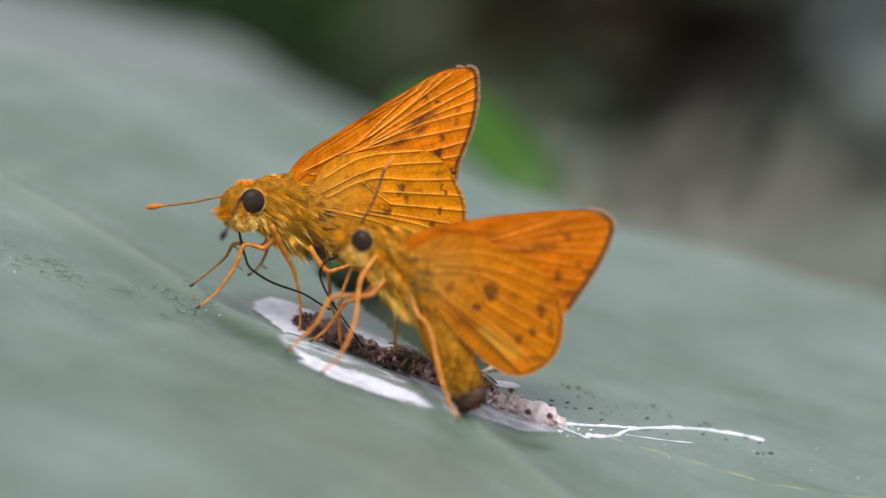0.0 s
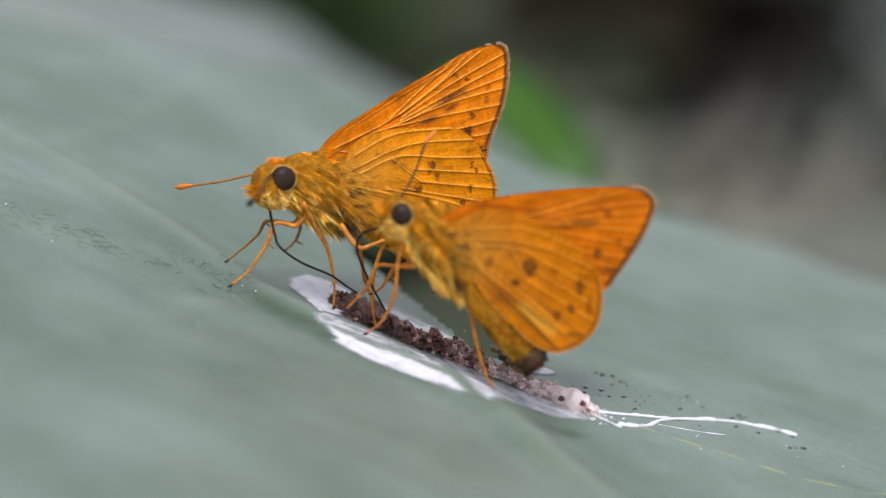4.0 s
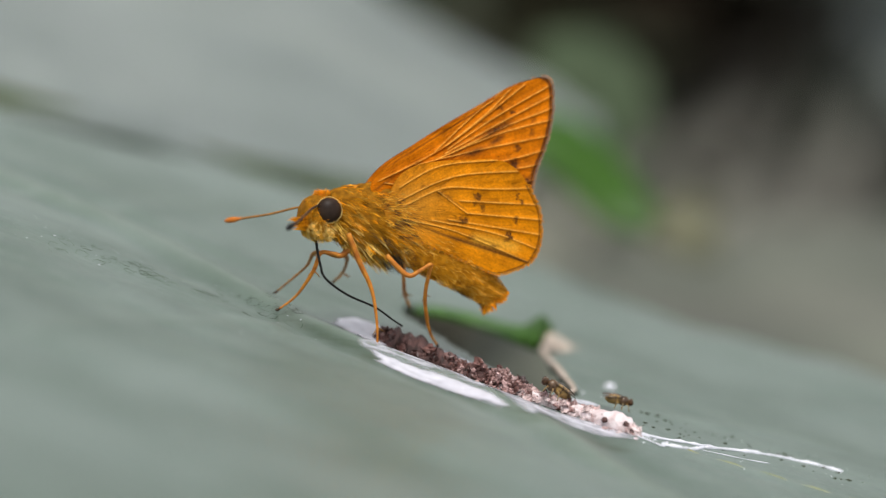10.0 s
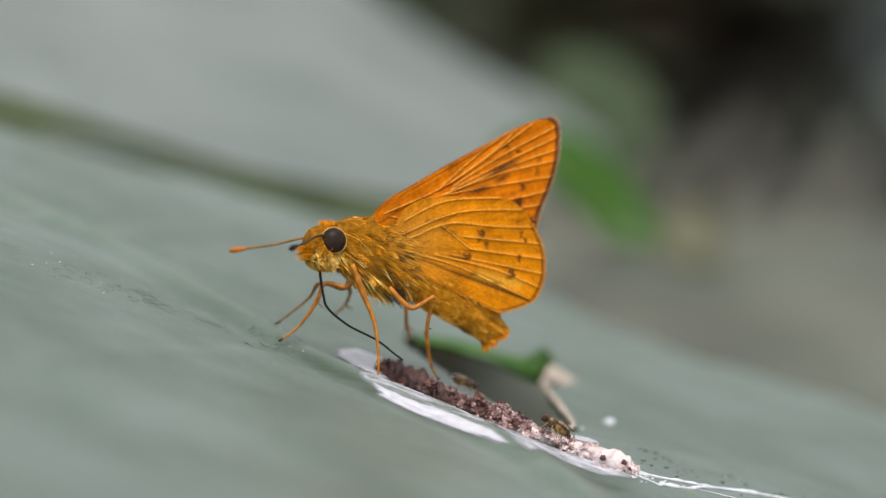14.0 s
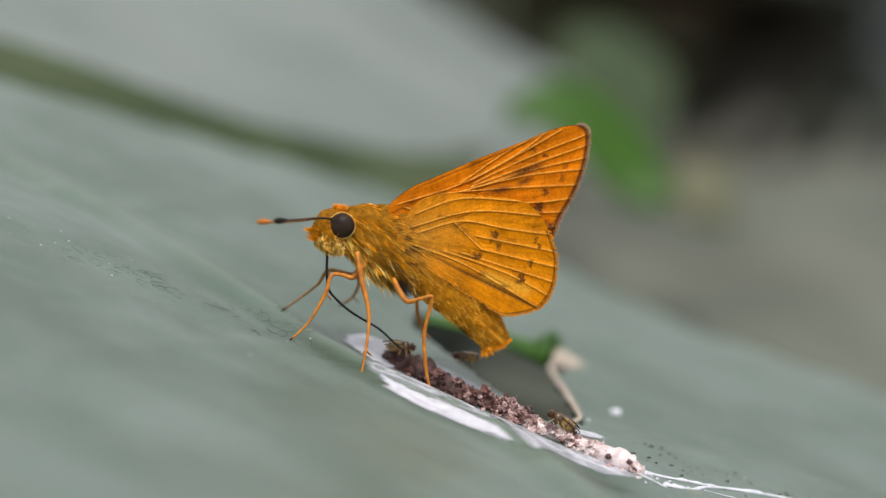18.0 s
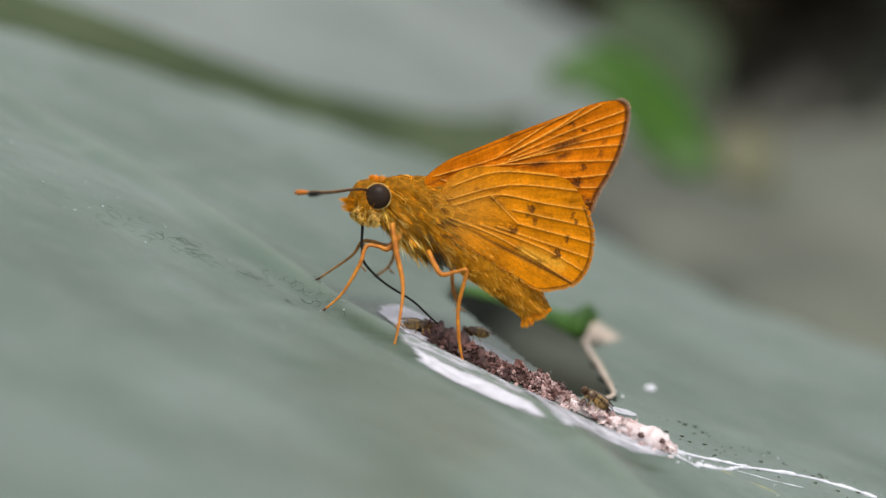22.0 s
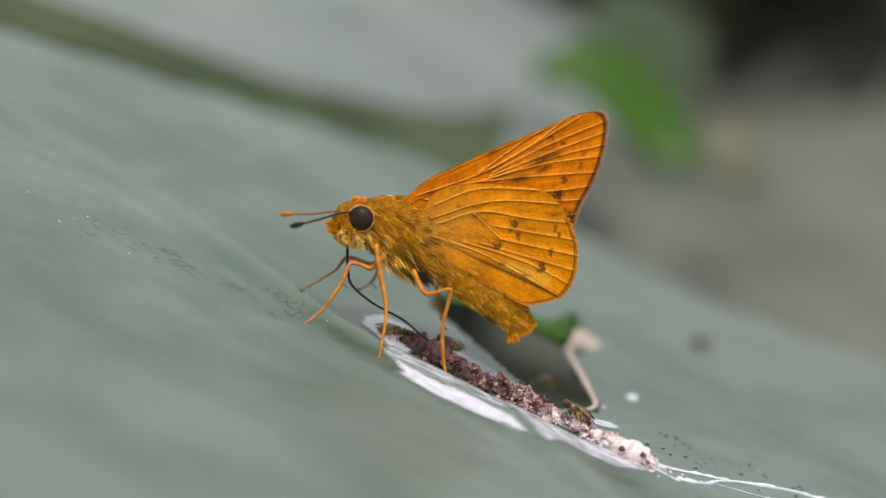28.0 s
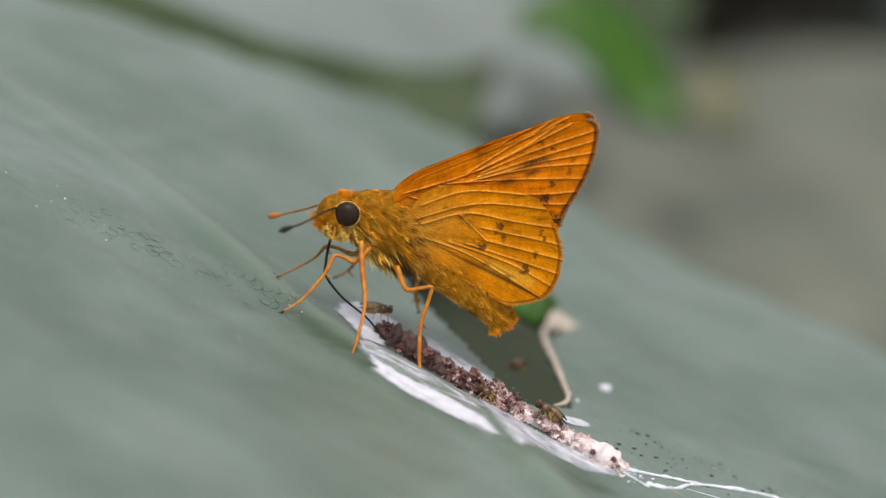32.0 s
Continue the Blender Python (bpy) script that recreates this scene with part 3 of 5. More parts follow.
def fur_on(centres, radii, n, along, length, width, palette, rng, flat=0.8, spread=0.5, lower=None, clump=5, patches=(), streaky=0.5):
    """Hairs growing in tufts from a tube's skin, combed along a direction. patches: places with blackish hair."""
    c, r = np.array(centres, float), np.array(radii, float)
    t = np.linspace(0, 1, len(c))
    run = np.gradient(c, axis=0)
    run /= np.linalg.norm(run, axis=1)[:, None] + 1e-9
    roots, dirs, les, ws, cols = [], [], [], [], []
    for _ in range(n // clump):
        u = rng.random()
        p = np.array([np.interp(u, t, c[:, k]) for k in range(3)])
        q = np.interp(u, t, r)
        a = rng.random() * 2 * math.pi
        up = np.cross([np.interp(u, t, run[:, k]) for k in range(3)], (0, 1, 0))
        out = np.array((0, flat * math.cos(a), 0)) + up * math.sin(a)
        root = p + out * q * 0.97
        d = np.array(along, float) * 1.25 + out * (0.8 if math.sin(a) > 0.4 else 0.45) + (rng.random(3) - 0.5) * spread
        le = length * (0.6 + 0.7 * rng.random()) * (0.5 if math.sin(a) > 0.55 else 1.0)
        pal = lower if lower is not None and math.sin(a) < -0.35 and rng.random() < 0.75 else palette
        across = root[0] * along[2] - root[2] * along[0]
        pick = 0.5 + 0.8 * noise.noise(Vector((across * 2.2, (root[0] * along[0] + root[2] * along[2]) * 0.5, 9))) + 0.3 * rng.normal()
        col = np.array(pal[min(max(int(pick * len(pal)), 0), len(pal) - 1)]) * (0.8 + 0.4 * rng.random())
        # shade in the clefts between tufts is painted as streaks of hair colour
        col = col * min(max(1.0 + streaky * noise.noise(Vector((across * 3.2, (root[0] * along[0] + root[2] * along[2]) * 0.8, 4))), 0.12), 1.8)
        for x, z, k in patches:
            if math.hypot(root[0] - x, root[2] - z) < k * (0.7 + 0.5 * rng.random()):
                col = np.array((0.05, 0.04, 0.026))
        tip = root + d / (np.linalg.norm(d) + 1e-9) * le
        for _ in range(clump):
            b = root + (rng.random(3) - 0.5) * 0.22
            e = tip + (rng.random(3) - 0.5) * 0.12
            roots.append(b)
            dirs.append(e - b)
            les.append(np.linalg.norm(e - b) * (0.8 + 0.3 * rng.random()))
            ws.append(width * (0.5 + 0.7 * rng.random()))
            cols.append(col * (0.75 + 0.5 * rng.random()))
    return roots, dirs, les, ws, cols


def seg_dist(p, a, b):
    a, b = np.array(a, float), np.array(b, float)
    d = b - a
    s = np.clip(((p - a) @ d) / (d @ d), 0, 1)
    return np.linalg.norm(p - a - s[:, None] * d, axis=1), s


# wing patterns, drawn on a square net of about thirty to the millimetre
FORE_VEINS = [((770, 312), (905, 270), (1062, 186)), ((880, 278), (960, 226), (1000, 205)), ((900, 272), (985, 226), (1035, 190)), ((905, 278), (1000, 235), (1104, 196)),
              ((900, 284), (1010, 246), (1106, 214)), ((905, 287), (1010, 256), (1105, 236)), ((880, 292), (1000, 266), (1102, 256)), ((840, 296), (960, 288), (1092, 284)),
              ((830, 300), (980, 315), (1080, 308)), ((830, 305), (980, 330), (1064, 332)), ((780, 318), (940, 360), (1050, 358))]
HIND_VEINS = [((800, 330), (880, 305), (985, 312)), ((790, 355), (900, 328), (1022, 338)), ((800, 365), (880, 345), (960, 360), (1038, 372)), ((868, 348), (915, 396)),
              ((905, 372), (1042, 402)), ((915, 396), (1046, 430)), ((880, 402), (1040, 456)), ((850, 398), (960, 440), (1030, 480)), ((800, 388), (890, 425), (1012, 502))]
FORE_MARKS, HIND_MARKS = [(752, 318), (1108, 185), (1040, 385)], [(765, 365), (1030, 350), (1012, 503)]


def affine(src, dst):
    a = np.c_[np.array(src, float), np.ones(3)]
    return np.linalg.solve(a, np.array(dst, float))


def wing(outline, kind, marks, origin, scale, rng, fine=True, crisp=1.0, tone=1.0, own=(), stripes=()):
    """A wing's mesh round its root (the outline's first point): corrugated between the veins, with its scales' colours
    and painted vein light and shade.
    """
    edge = spline(outline, 20 if fine else 8, True)
    root = edge[0]
    K = 170 if fine else 50
    rings = np.linspace(0.0, 1.0, K + 1)[1:] ** 0.8
    pts = np.concatenate([[root], *[root + (edge - root) * k for k in rings]])
    n = len(edge)
    own_marks, veins = (FORE_MARKS, FORE_VEINS) if kind == "fore" else (HIND_MARKS, HIND_VEINS)
    P = np.c_[pts, np.ones(len(pts))] @ affine(marks, own_marks)
    wob = np.array([[noise.noise(Vector((x / 6, y / 6, 1))), noise.noise(Vector((x / 6, y / 6, 9)))] for x, y in P])
    base = np.array((0.54, 0.147, 0.0005) if kind == "fore" else (0.55, 0.187, 0.001)) * (tone if kind == "fore" else tone**1.4)
    col = np.tile(base, (len(P), 1))
    grain = np.array([noise.noise(Vector((x / 45, y / 45, 3))) + 0.6 * noise.noise(Vector((x / 9, y / 22, 4))) for x, y in P])
    dusting = np.array([max(noise.noise(Vector((x / 2.6, y / 2.2, 12))) - 0.3, 0) * (0.5 + noise.noise(Vector((x / 30, y / 30, 14)))) for x, y in P])
    fan = np.arctan2(P[:, 1] - own_marks[0][1], P[:, 0] - own_marks[0][0])
    far = np.hypot(P[:, 1] - own_marks[0][1], P[:, 0] - own_marks[0][0])
    silky = np.array([noise.noise(Vector((a * 26, r / 70, 31))) + 0.7 * noise.noise(Vector((a * 70, r / 40, 37))) for a, r in zip(fan, far)])
    col *= (1 + 0.3 * grain + 0.24 * silky - np.clip(1.5 * dusting, 0, 0.5))[:, None]
    # fine wrinkles fanning out from the root in short runs, shade painted in
    crease = np.array([noise.noise(Vector((a * 17, r / 55, 51))) for a, r in zip(fan, far)])
    runs = np.array([noise.noise(Vector((x / 28, y / 28, 57))) for x, y in P])
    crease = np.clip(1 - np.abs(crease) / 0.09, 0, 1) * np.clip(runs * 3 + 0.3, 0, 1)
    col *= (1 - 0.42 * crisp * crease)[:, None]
    lift = -0.9 * crisp * crease
    for v in veins:
        line = spline(v, 6)
        d = np.full(len(P), 1e9)
        under = np.full(len(P), 1e9)
        for a, b in zip(line[:-1], line[1:]):
            d = np.minimum(d, seg_dist(P, a, b)[0])
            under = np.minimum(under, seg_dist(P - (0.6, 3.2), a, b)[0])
        broken = 0.75 + 0.6 * wob[:, 0]
        lift += 1.8 * crisp * np.exp(-((d / 1.8) ** 2)) - 0.9 * crisp * np.exp(-(((d - 9) / 5) ** 2))
        # pale veins: painted highlight on each ridge, painted shade just below it
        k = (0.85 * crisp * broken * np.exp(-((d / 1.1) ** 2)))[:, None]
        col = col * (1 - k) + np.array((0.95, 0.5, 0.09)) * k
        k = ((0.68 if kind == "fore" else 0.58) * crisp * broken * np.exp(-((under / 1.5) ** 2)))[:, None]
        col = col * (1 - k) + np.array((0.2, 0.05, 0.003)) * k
    dark = np.zeros(len(P))
    for x, y, rx, ry, s in own:
        d = np.hypot((pts[:, 0] - x + 5 * wob[:, 0]) / rx, (pts[:, 1] - y + 5 * wob[:, 1]) / ry)
        dark = np.maximum(dark, s * np.clip((1.15 - d) * 2.0, 0, 1))
    for a, b, wide, s in stripes:
        d, along = seg_dist(pts, a, b)
        dark = np.maximum(dark, s * np.exp(-((d / wide) ** 2)) * np.sin(np.pi * np.clip(along, 0.02, 0.98)) ** 0.5)
    dark *= 0.95 + 0.4 * np.array([noise.noise(Vector((x / 3, y / 3, 6))) for x, y in P])
    rim = np.concatenate([[0.0], np.repeat(rings, n)])
    outer = np.concatenate([[0.0], np.tile(np.arange(n) / n, K)])
    lo, hi = (0.32, 0.72) if kind == "fore" else (0.40, 0.80)
    width = np.linalg.norm(edge - root, axis=1)
    gap = (1 - rim) * np.concatenate([[400.0], np.tile(width, K)])
    on = (outer > lo) & (outer < hi)
    dark = np.maximum(dark, np.where(on, np.clip(1.2 - np.abs(gap - (4.5 if kind == 'fore' else 3.5)) / (4.0 if kind == 'fore' else 1.9), 0, 0.88 if kind == 'fore' else 0.7), 0))
    on = outer <= lo
    dark = np.maximum(dark, np.where(on & (kind == "fore"), np.clip(1.4 - gap / 3.2, 0, 0.85), 0))
    if kind == "hind":
        d, s = seg_dist(P, (800, 392), (1010, 501))
        dark = np.maximum(dark, 0.85 * np.exp(-((d / 3.0) ** 2)) * np.clip(s * 2.5, 0, 1))
        near_root = np.exp(-(((P[:, 0] - 800) ** 2 + (P[:, 1] - 380) ** 2) / 70.0**2))
        col = col * (1 - 0.35 * near_root[:, None]) + np.array((0.38, 0.24, 0.05)) * 0.35 * near_root[:, None]
        d, s = seg_dist(P, (925, 445), (990, 470))
        k = (0.5 * np.exp(-((d / 11) ** 2)))[:, None]
        col = col * (1 - k) + np.array((0.75, 0.42, 0.05)) * k
    dark = np.clip(dark, 0, 1)[:, None]
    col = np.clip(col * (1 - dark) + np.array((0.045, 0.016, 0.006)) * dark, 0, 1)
    x, z = (pts[:, 0] - root[0]) * scale, -(pts[:, 1] - root[1]) * scale
    reach = np.hypot(x, z)
    y = -lift * scale * 1.2 + 0.25 * np.sin(reach / 14 * math.pi) - 0.0015 * reach**2
    faces = [(0, 1 + (j + 1) % n, 1 + j) for j in range(n)]
    for k in range(K - 1):
        for j in range(n):
            q = (j + 1) % n
            faces.append((1 + k * n + j, 1 + k * n + q, 1 + (k + 1) * n + q, 1 + (k + 1) * n + j))
    rim_pts = np.c_[x, y, z][-n:]
    lo_i, hi_i = int(lo * n), int(hi * n)
    f_roots, f_dirs, f_l, f_w, f_c = [], [], [], [], []
    grey = [(0.2, 0.13, 0.1), (0.32, 0.22, 0.17), (0.42, 0.24, 0.12)] if kind == "fore" else ORANGE + [(0.4, 0.2, 0.06)]
    stop = hi_i if kind == "fore" else int(0.93 * n)
    for _ in range(700):
        u = lo_i + rng.random() * (stop - lo_i)
        i, f = int(u) % n, u % 1
        p = rim_pts[i] * (1 - f) + rim_pts[(i + 1) % n] * f
        tang = rim_pts[(i + 1) % n] - rim_pts[i]
        outw = np.array([tang[2], 0, -tang[0]])
        outw /= np.linalg.norm(outw) + 1e-9
        if outw @ (p - np.array([rim_pts[:, 0].mean(), 0, rim_pts[:, 2].mean()])) < 0:
            outw = -outw
        f_roots.append(p - outw * 0.05)
        f_dirs.append(outw + (rng.random(3) - 0.5) * 0.7)
        f_l.append(0.13 + 0.14 * rng.random())
        f_w.append(0.022)
        f_c.append(np.array(grey[rng.integers(len(grey))]))
    place = ((root[0] - origin[0]) * scale, -(root[1] - origin[1]) * scale)
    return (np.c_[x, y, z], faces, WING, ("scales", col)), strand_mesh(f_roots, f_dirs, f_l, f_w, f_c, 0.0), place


def turn_on(root, axis, angle, swing=0.0, depth=0.0):
    """The pose of a wing: opened about the body's long axis, and swung in its own plane."""
    return Matrix.Translation((root[0] * MM, depth * MM, root[1] * MM)) @ Matrix.Rotation(radians(angle), 4, Vector(axis)) @ Matrix.Rotation(radians(swing), 4, "Y")


def skipper(spec, label, m, seed):
    """A skipper butterfly seen from its left side, facing -x. All its numbers lie on the drawing net of spec."""
    rng = np.random.default_rng(seed)
    ox, oy = spec["origin"]
    s = spec["scale"]

    def P(x, y, d=0.0):
        return ((x - ox) * s, d, -(y - oy) * s)

    bug = thing("butterfly", label, "butterfly", m, "skippers on the leaf")
    made = {"thing": bug}
    # thorax and its coat
    c = [P(x, y) for x, y, r in spec["thorax"]]
    r = [q * s for *_, q in spec["thorax"]]
    thorax = part("thorax", (*tube(c, r, 20, 5, 0.5, 0.12), SKIN), bug)
    sp = spline(np.c_[c, r], 4)
    back = np.array(spec["comb"], float)
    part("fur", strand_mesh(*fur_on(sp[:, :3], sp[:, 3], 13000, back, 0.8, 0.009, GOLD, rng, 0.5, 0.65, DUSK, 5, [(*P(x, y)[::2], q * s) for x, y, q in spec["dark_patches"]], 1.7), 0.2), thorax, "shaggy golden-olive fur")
    # abdomen, hinged at its front
    a0 = np.array(P(*spec["abdomen"][0][:2]))
    c = [np.array(P(x, y)) - a0 for x, y, q in spec["abdomen"]]
    r = [q * s for *_, q in spec["abdomen"]]
    abdomen = part("abdomen", (*tube(c, r, 18, 6, 0.66, 0.12), BELLY), bug, "ochre banded abdomen", Matrix.Translation(a0 * MM))
    sp = spline(np.c_[c, r], 5)
    sp_coat = sp[: int(len(sp) * 0.8)] if spec.get("dark_tip") else sp
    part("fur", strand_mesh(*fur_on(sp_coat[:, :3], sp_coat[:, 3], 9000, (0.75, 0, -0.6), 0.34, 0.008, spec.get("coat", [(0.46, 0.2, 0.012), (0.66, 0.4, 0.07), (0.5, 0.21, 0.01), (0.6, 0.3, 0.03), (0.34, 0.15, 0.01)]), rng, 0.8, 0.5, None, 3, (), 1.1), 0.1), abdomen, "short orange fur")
    tuft = fur_on(sp[-3:, :3], sp[-3:, 3] * 0.95, 900, spec["tuft"], 0.42, 0.018, spec["tuft_palette"], rng, 0.8, 0.5)
    part("tail_tuft", strand_mesh(*tuft, 0.0), abdomen, spec["tuft_label"])
    if spec.get("dark_tip"):
        k = max(len(c) - 2, 0)
        part("dark_tip", (*tube([c[k] * 0.55 + c[k - 1] * 0.45, c[k], c[-1], c[-1] * 1.06 - c[k] * 0.06], [r[k] * 0.7, r[k] * 1.22, r[-1] * 1.3, r[-1] * 0.6], 14, 6, 0.7, 0.25), TIP_DARK), abdomen, "blackish abdomen tip")
    made["abdomen"], made["abdomen_at"] = abdomen, a0
    # head
    hx, hy, hr = spec["head"]
    head = part("head", (*ball(P(hx, hy), (hr * s * 0.95, hr * s * 0.85, hr * s * 1.05), 24, 16, 0.12), SKIN), bug)
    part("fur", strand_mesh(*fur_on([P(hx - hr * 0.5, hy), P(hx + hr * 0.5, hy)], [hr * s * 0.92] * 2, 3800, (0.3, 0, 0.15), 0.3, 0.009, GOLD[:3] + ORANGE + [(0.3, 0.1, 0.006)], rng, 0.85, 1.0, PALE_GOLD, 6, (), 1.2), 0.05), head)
    part("cheek", strand_mesh(*fur_on([P(hx - hr * 0.55, hy + hr * 0.2), P(hx - hr * 0.1, hy + hr * 0.6), P(hx + hr * 0.55, hy + hr * 0.75)], [hr * s * 0.5, hr * s * 0.5, hr * s * 0.36], 4200, (0.3, 0, -0.7), 0.28, 0.008, PALE_GOLD, rng, 1.6, 0.5, None, 6, (), 0.5), 0.0), head, "pale yellow cheek hair")
    ex, ey, er = spec["eye"]
    part("eye", (*ball(P(ex, ey, -hr * s * 0.72), (er * s, er * s * 0.62, er * s), 28, 18), EYE), head, "large dark brown compound eye")
    part("eye", (*ball(P(ex, ey, hr * s * 0.72), (er * s, er * s * 0.62, er * s), 28, 18), EYE), head, "large dark brown compound eye")
    ring = [P(ex + (er + 1.5) * math.cos(a), ey + (er + 1.5) * math.sin(a), -hr * s * 0.74) for a in np.linspace(0, 2 * math.pi, 25)]
    part("eye_ring", (*tube(ring, [0.75 * s] * 25, 8, 1), plain_pale), head, "pale yellow ring round the eye")
    for k, (x, y, d, le) in enumerate(spec["palps"]):
        part("palp", strand_mesh(*fur_on([P(x, y, d), P(x + 6, y + 22, d)], [9 * s, 6 * s], 420, (-0.75, 0, 0.2), le * 1.2, 0.014, ORANGE + GOLD[:3], rng, 1.0, 0.6), 0.0), head, "bristly orange palp")
    if "crest" in spec:
        x, y = spec["crest"]
        part("crest", strand_mesh(*fur_on([P(x - 6, y + 8), P(x + 20, y + 12)], [7 * s, 9 * s], 1000, (0.05, 0, 1.0), 0.3, 0.008, ORANGE, rng, 1.0, 1.0, None, 2), -0.1), head, "upright orange tuft")
    made["antennae"] = []
    for pts, dark in spec["antennae"]:
        a0 = np.array(P(*pts[0]))
        q = [np.array(P(*p)) - a0 for p in pts]
        ant = part("antenna", (*tube(q, [2.1 * s] * len(q), 8, 6), TIP_DARK if dark or spec.get("dark_stem") else LEG_DARK), head, "", Matrix.Translation(a0 * MM))
        e, f = q[-1], q[-2]
        d = (e - f) / np.linalg.norm(e - f)
        part("club", (*tube([e - d * 30 * s, e - d * 16 * s, e - d * 3 * s, e + d * 7 * s], [1.8 * s, 4.6 * s, 5.2 * s, 1.6 * s], 10, 4), BLACK if dark else CLUB), ant, "blackish antenna club" if dark else "orange antenna club")
        made["antennae"].append((ant, a0))
    q = [P(*p) for p in spec["proboscis"]]
    p0 = np.array(q[0])
    made["proboscis"] = part("proboscis", (*tube([np.array(p) - p0 for p in q], np.linspace(2.6, 1.7, len(q)) * s, 8, 6), BLACK), bug, "thin black coiled feeding tube", Matrix.Translation(p0 * MM))
    made["proboscis_at"] = p0
    # long pale hairs lying over the wing's root
    roots, dirs, les, ws, cols = [], [], [], [], []
    (x0, y0), (x1, y1) = spec["mantle"]
    for _ in range(520):
        u = rng.random()
        x, y = x0 + (x1 - x0) * u + 12 * rng.normal(), y0 + (y1 - y0) * u + 8 * rng.normal()
        roots.append(np.array(P(x, y, -1.5 - 0.2 * rng.random())))
        dirs.append(np.array((0.9, -0.1, -0.12 - 0.6 * u)) + (rng.random(3) - 0.5) * 0.7)
        les.append(0.3 + 0.9 * rng.random() ** 2 * (0.4 + u))
        ws.append(0.009)
        clump = noise.noise(Vector((x / 14, y / 10, 21)))
        cols.append(np.array((0.05, 0.038, 0.025)) if clump < -0.15 else np.array((GOLD[:4] + DUSK[:2])[rng.integers(6)]) * (0.8 + 0.5 * rng.random()))
    part("mantle_hair", strand_mesh(roots, dirs, les, ws, cols, 0.05), thorax, "long golden hairs over the wing root")
    # legs, each hinged where it leaves the body
    made["legs"] = []
    for pts, dark in spec["legs"]:
        p0 = np.array(P(*pts[0]))
        q = [np.array(P(*p)) - p0 for p in pts]
        rr = [4.6 * s] + [3.5 * s] * (len(q) - 2) + [1.7 * s]
        if len(q) > 4:
            rr[1] = 5.0 * s
            rr[-2] = 2.4 * s
        leg = part("leg", (*tube(q, rr, 8, 5, 1.0, 0.15), LEG_DARK if dark else LEG), bug, "", Matrix.Translation(p0 * MM))
        k = int(len(q) * 0.6)
        for off in ((0.42, -0.1, -0.38), (-0.34, -0.15, -0.34), (0.3, 0.2, -0.5)):
            part("spur", (*tube([q[k], q[k] + np.array(off)], [1.4 * s, 0.4 * s], 6, 2), LEG_DARK), leg)
        e, f = q[-1], q[-2]
        d = (e - f) / np.linalg.norm(e - f)
        hairs = []
        sp = spline(np.array(q), 6)
        for _ in range(150):
            k = rng.integers(1, len(sp))
            hairs.append((sp[k], (rng.random(3) - 0.5) * 2 + (sp[k] - sp[k - 1]) / (np.linalg.norm(sp[k] - sp[k - 1]) + 1e-9), 0.14 + 0.1 * rng.random(), 0.009, np.array(ORANGE[rng.integers(3)]) * (0.5 + rng.random() * 0.6)))
        part("leg_hair", strand_mesh(*zip(*hairs), 0.0), leg)
        part("foot", (*tube([e - d * 0.1, e + d * 0.08, e + d * 0.12 + np.array((-0.14, 0, 0))], [2.4 * s, 2.2 * s, 1.2 * s], 6, 2), TIP_DARK), leg, "dark clawed foot")
        made["legs"].append((leg, p0, q[-1]))
    # wings
    ax = np.array(spec["axis"], float)
    ax /= np.linalg.norm(ax)
    made["wings"] = []
    for side, open_by in ((-1, 1.0), (1, -1.0)):
        for kind, key in (("fore", "forewing"), ("hind", "hindwing")):
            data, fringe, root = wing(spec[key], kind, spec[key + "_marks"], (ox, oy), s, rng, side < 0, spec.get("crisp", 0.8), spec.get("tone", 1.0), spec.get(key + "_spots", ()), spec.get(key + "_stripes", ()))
            depth = side * (0.8 if kind == "fore" else 1.35) + (0.0 if side < 0 else -0.1)
            rest = spec["rest_open"] if side < 0 else spec["rest_open_far"]
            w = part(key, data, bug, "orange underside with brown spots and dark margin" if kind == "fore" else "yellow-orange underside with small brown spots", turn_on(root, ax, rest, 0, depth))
            part("fringe", fringe, w, "greyish fringe" if kind == "fore" else "orange fringe")
            made["wings"].append((w, root, ax, rest, depth, side))
    return made


plain_pale = plain("pale_ring", (0.4, 0.26, 0.06), (0.62, 0.48, 0.18), 3000, 0.6, 0.3, 0.3)

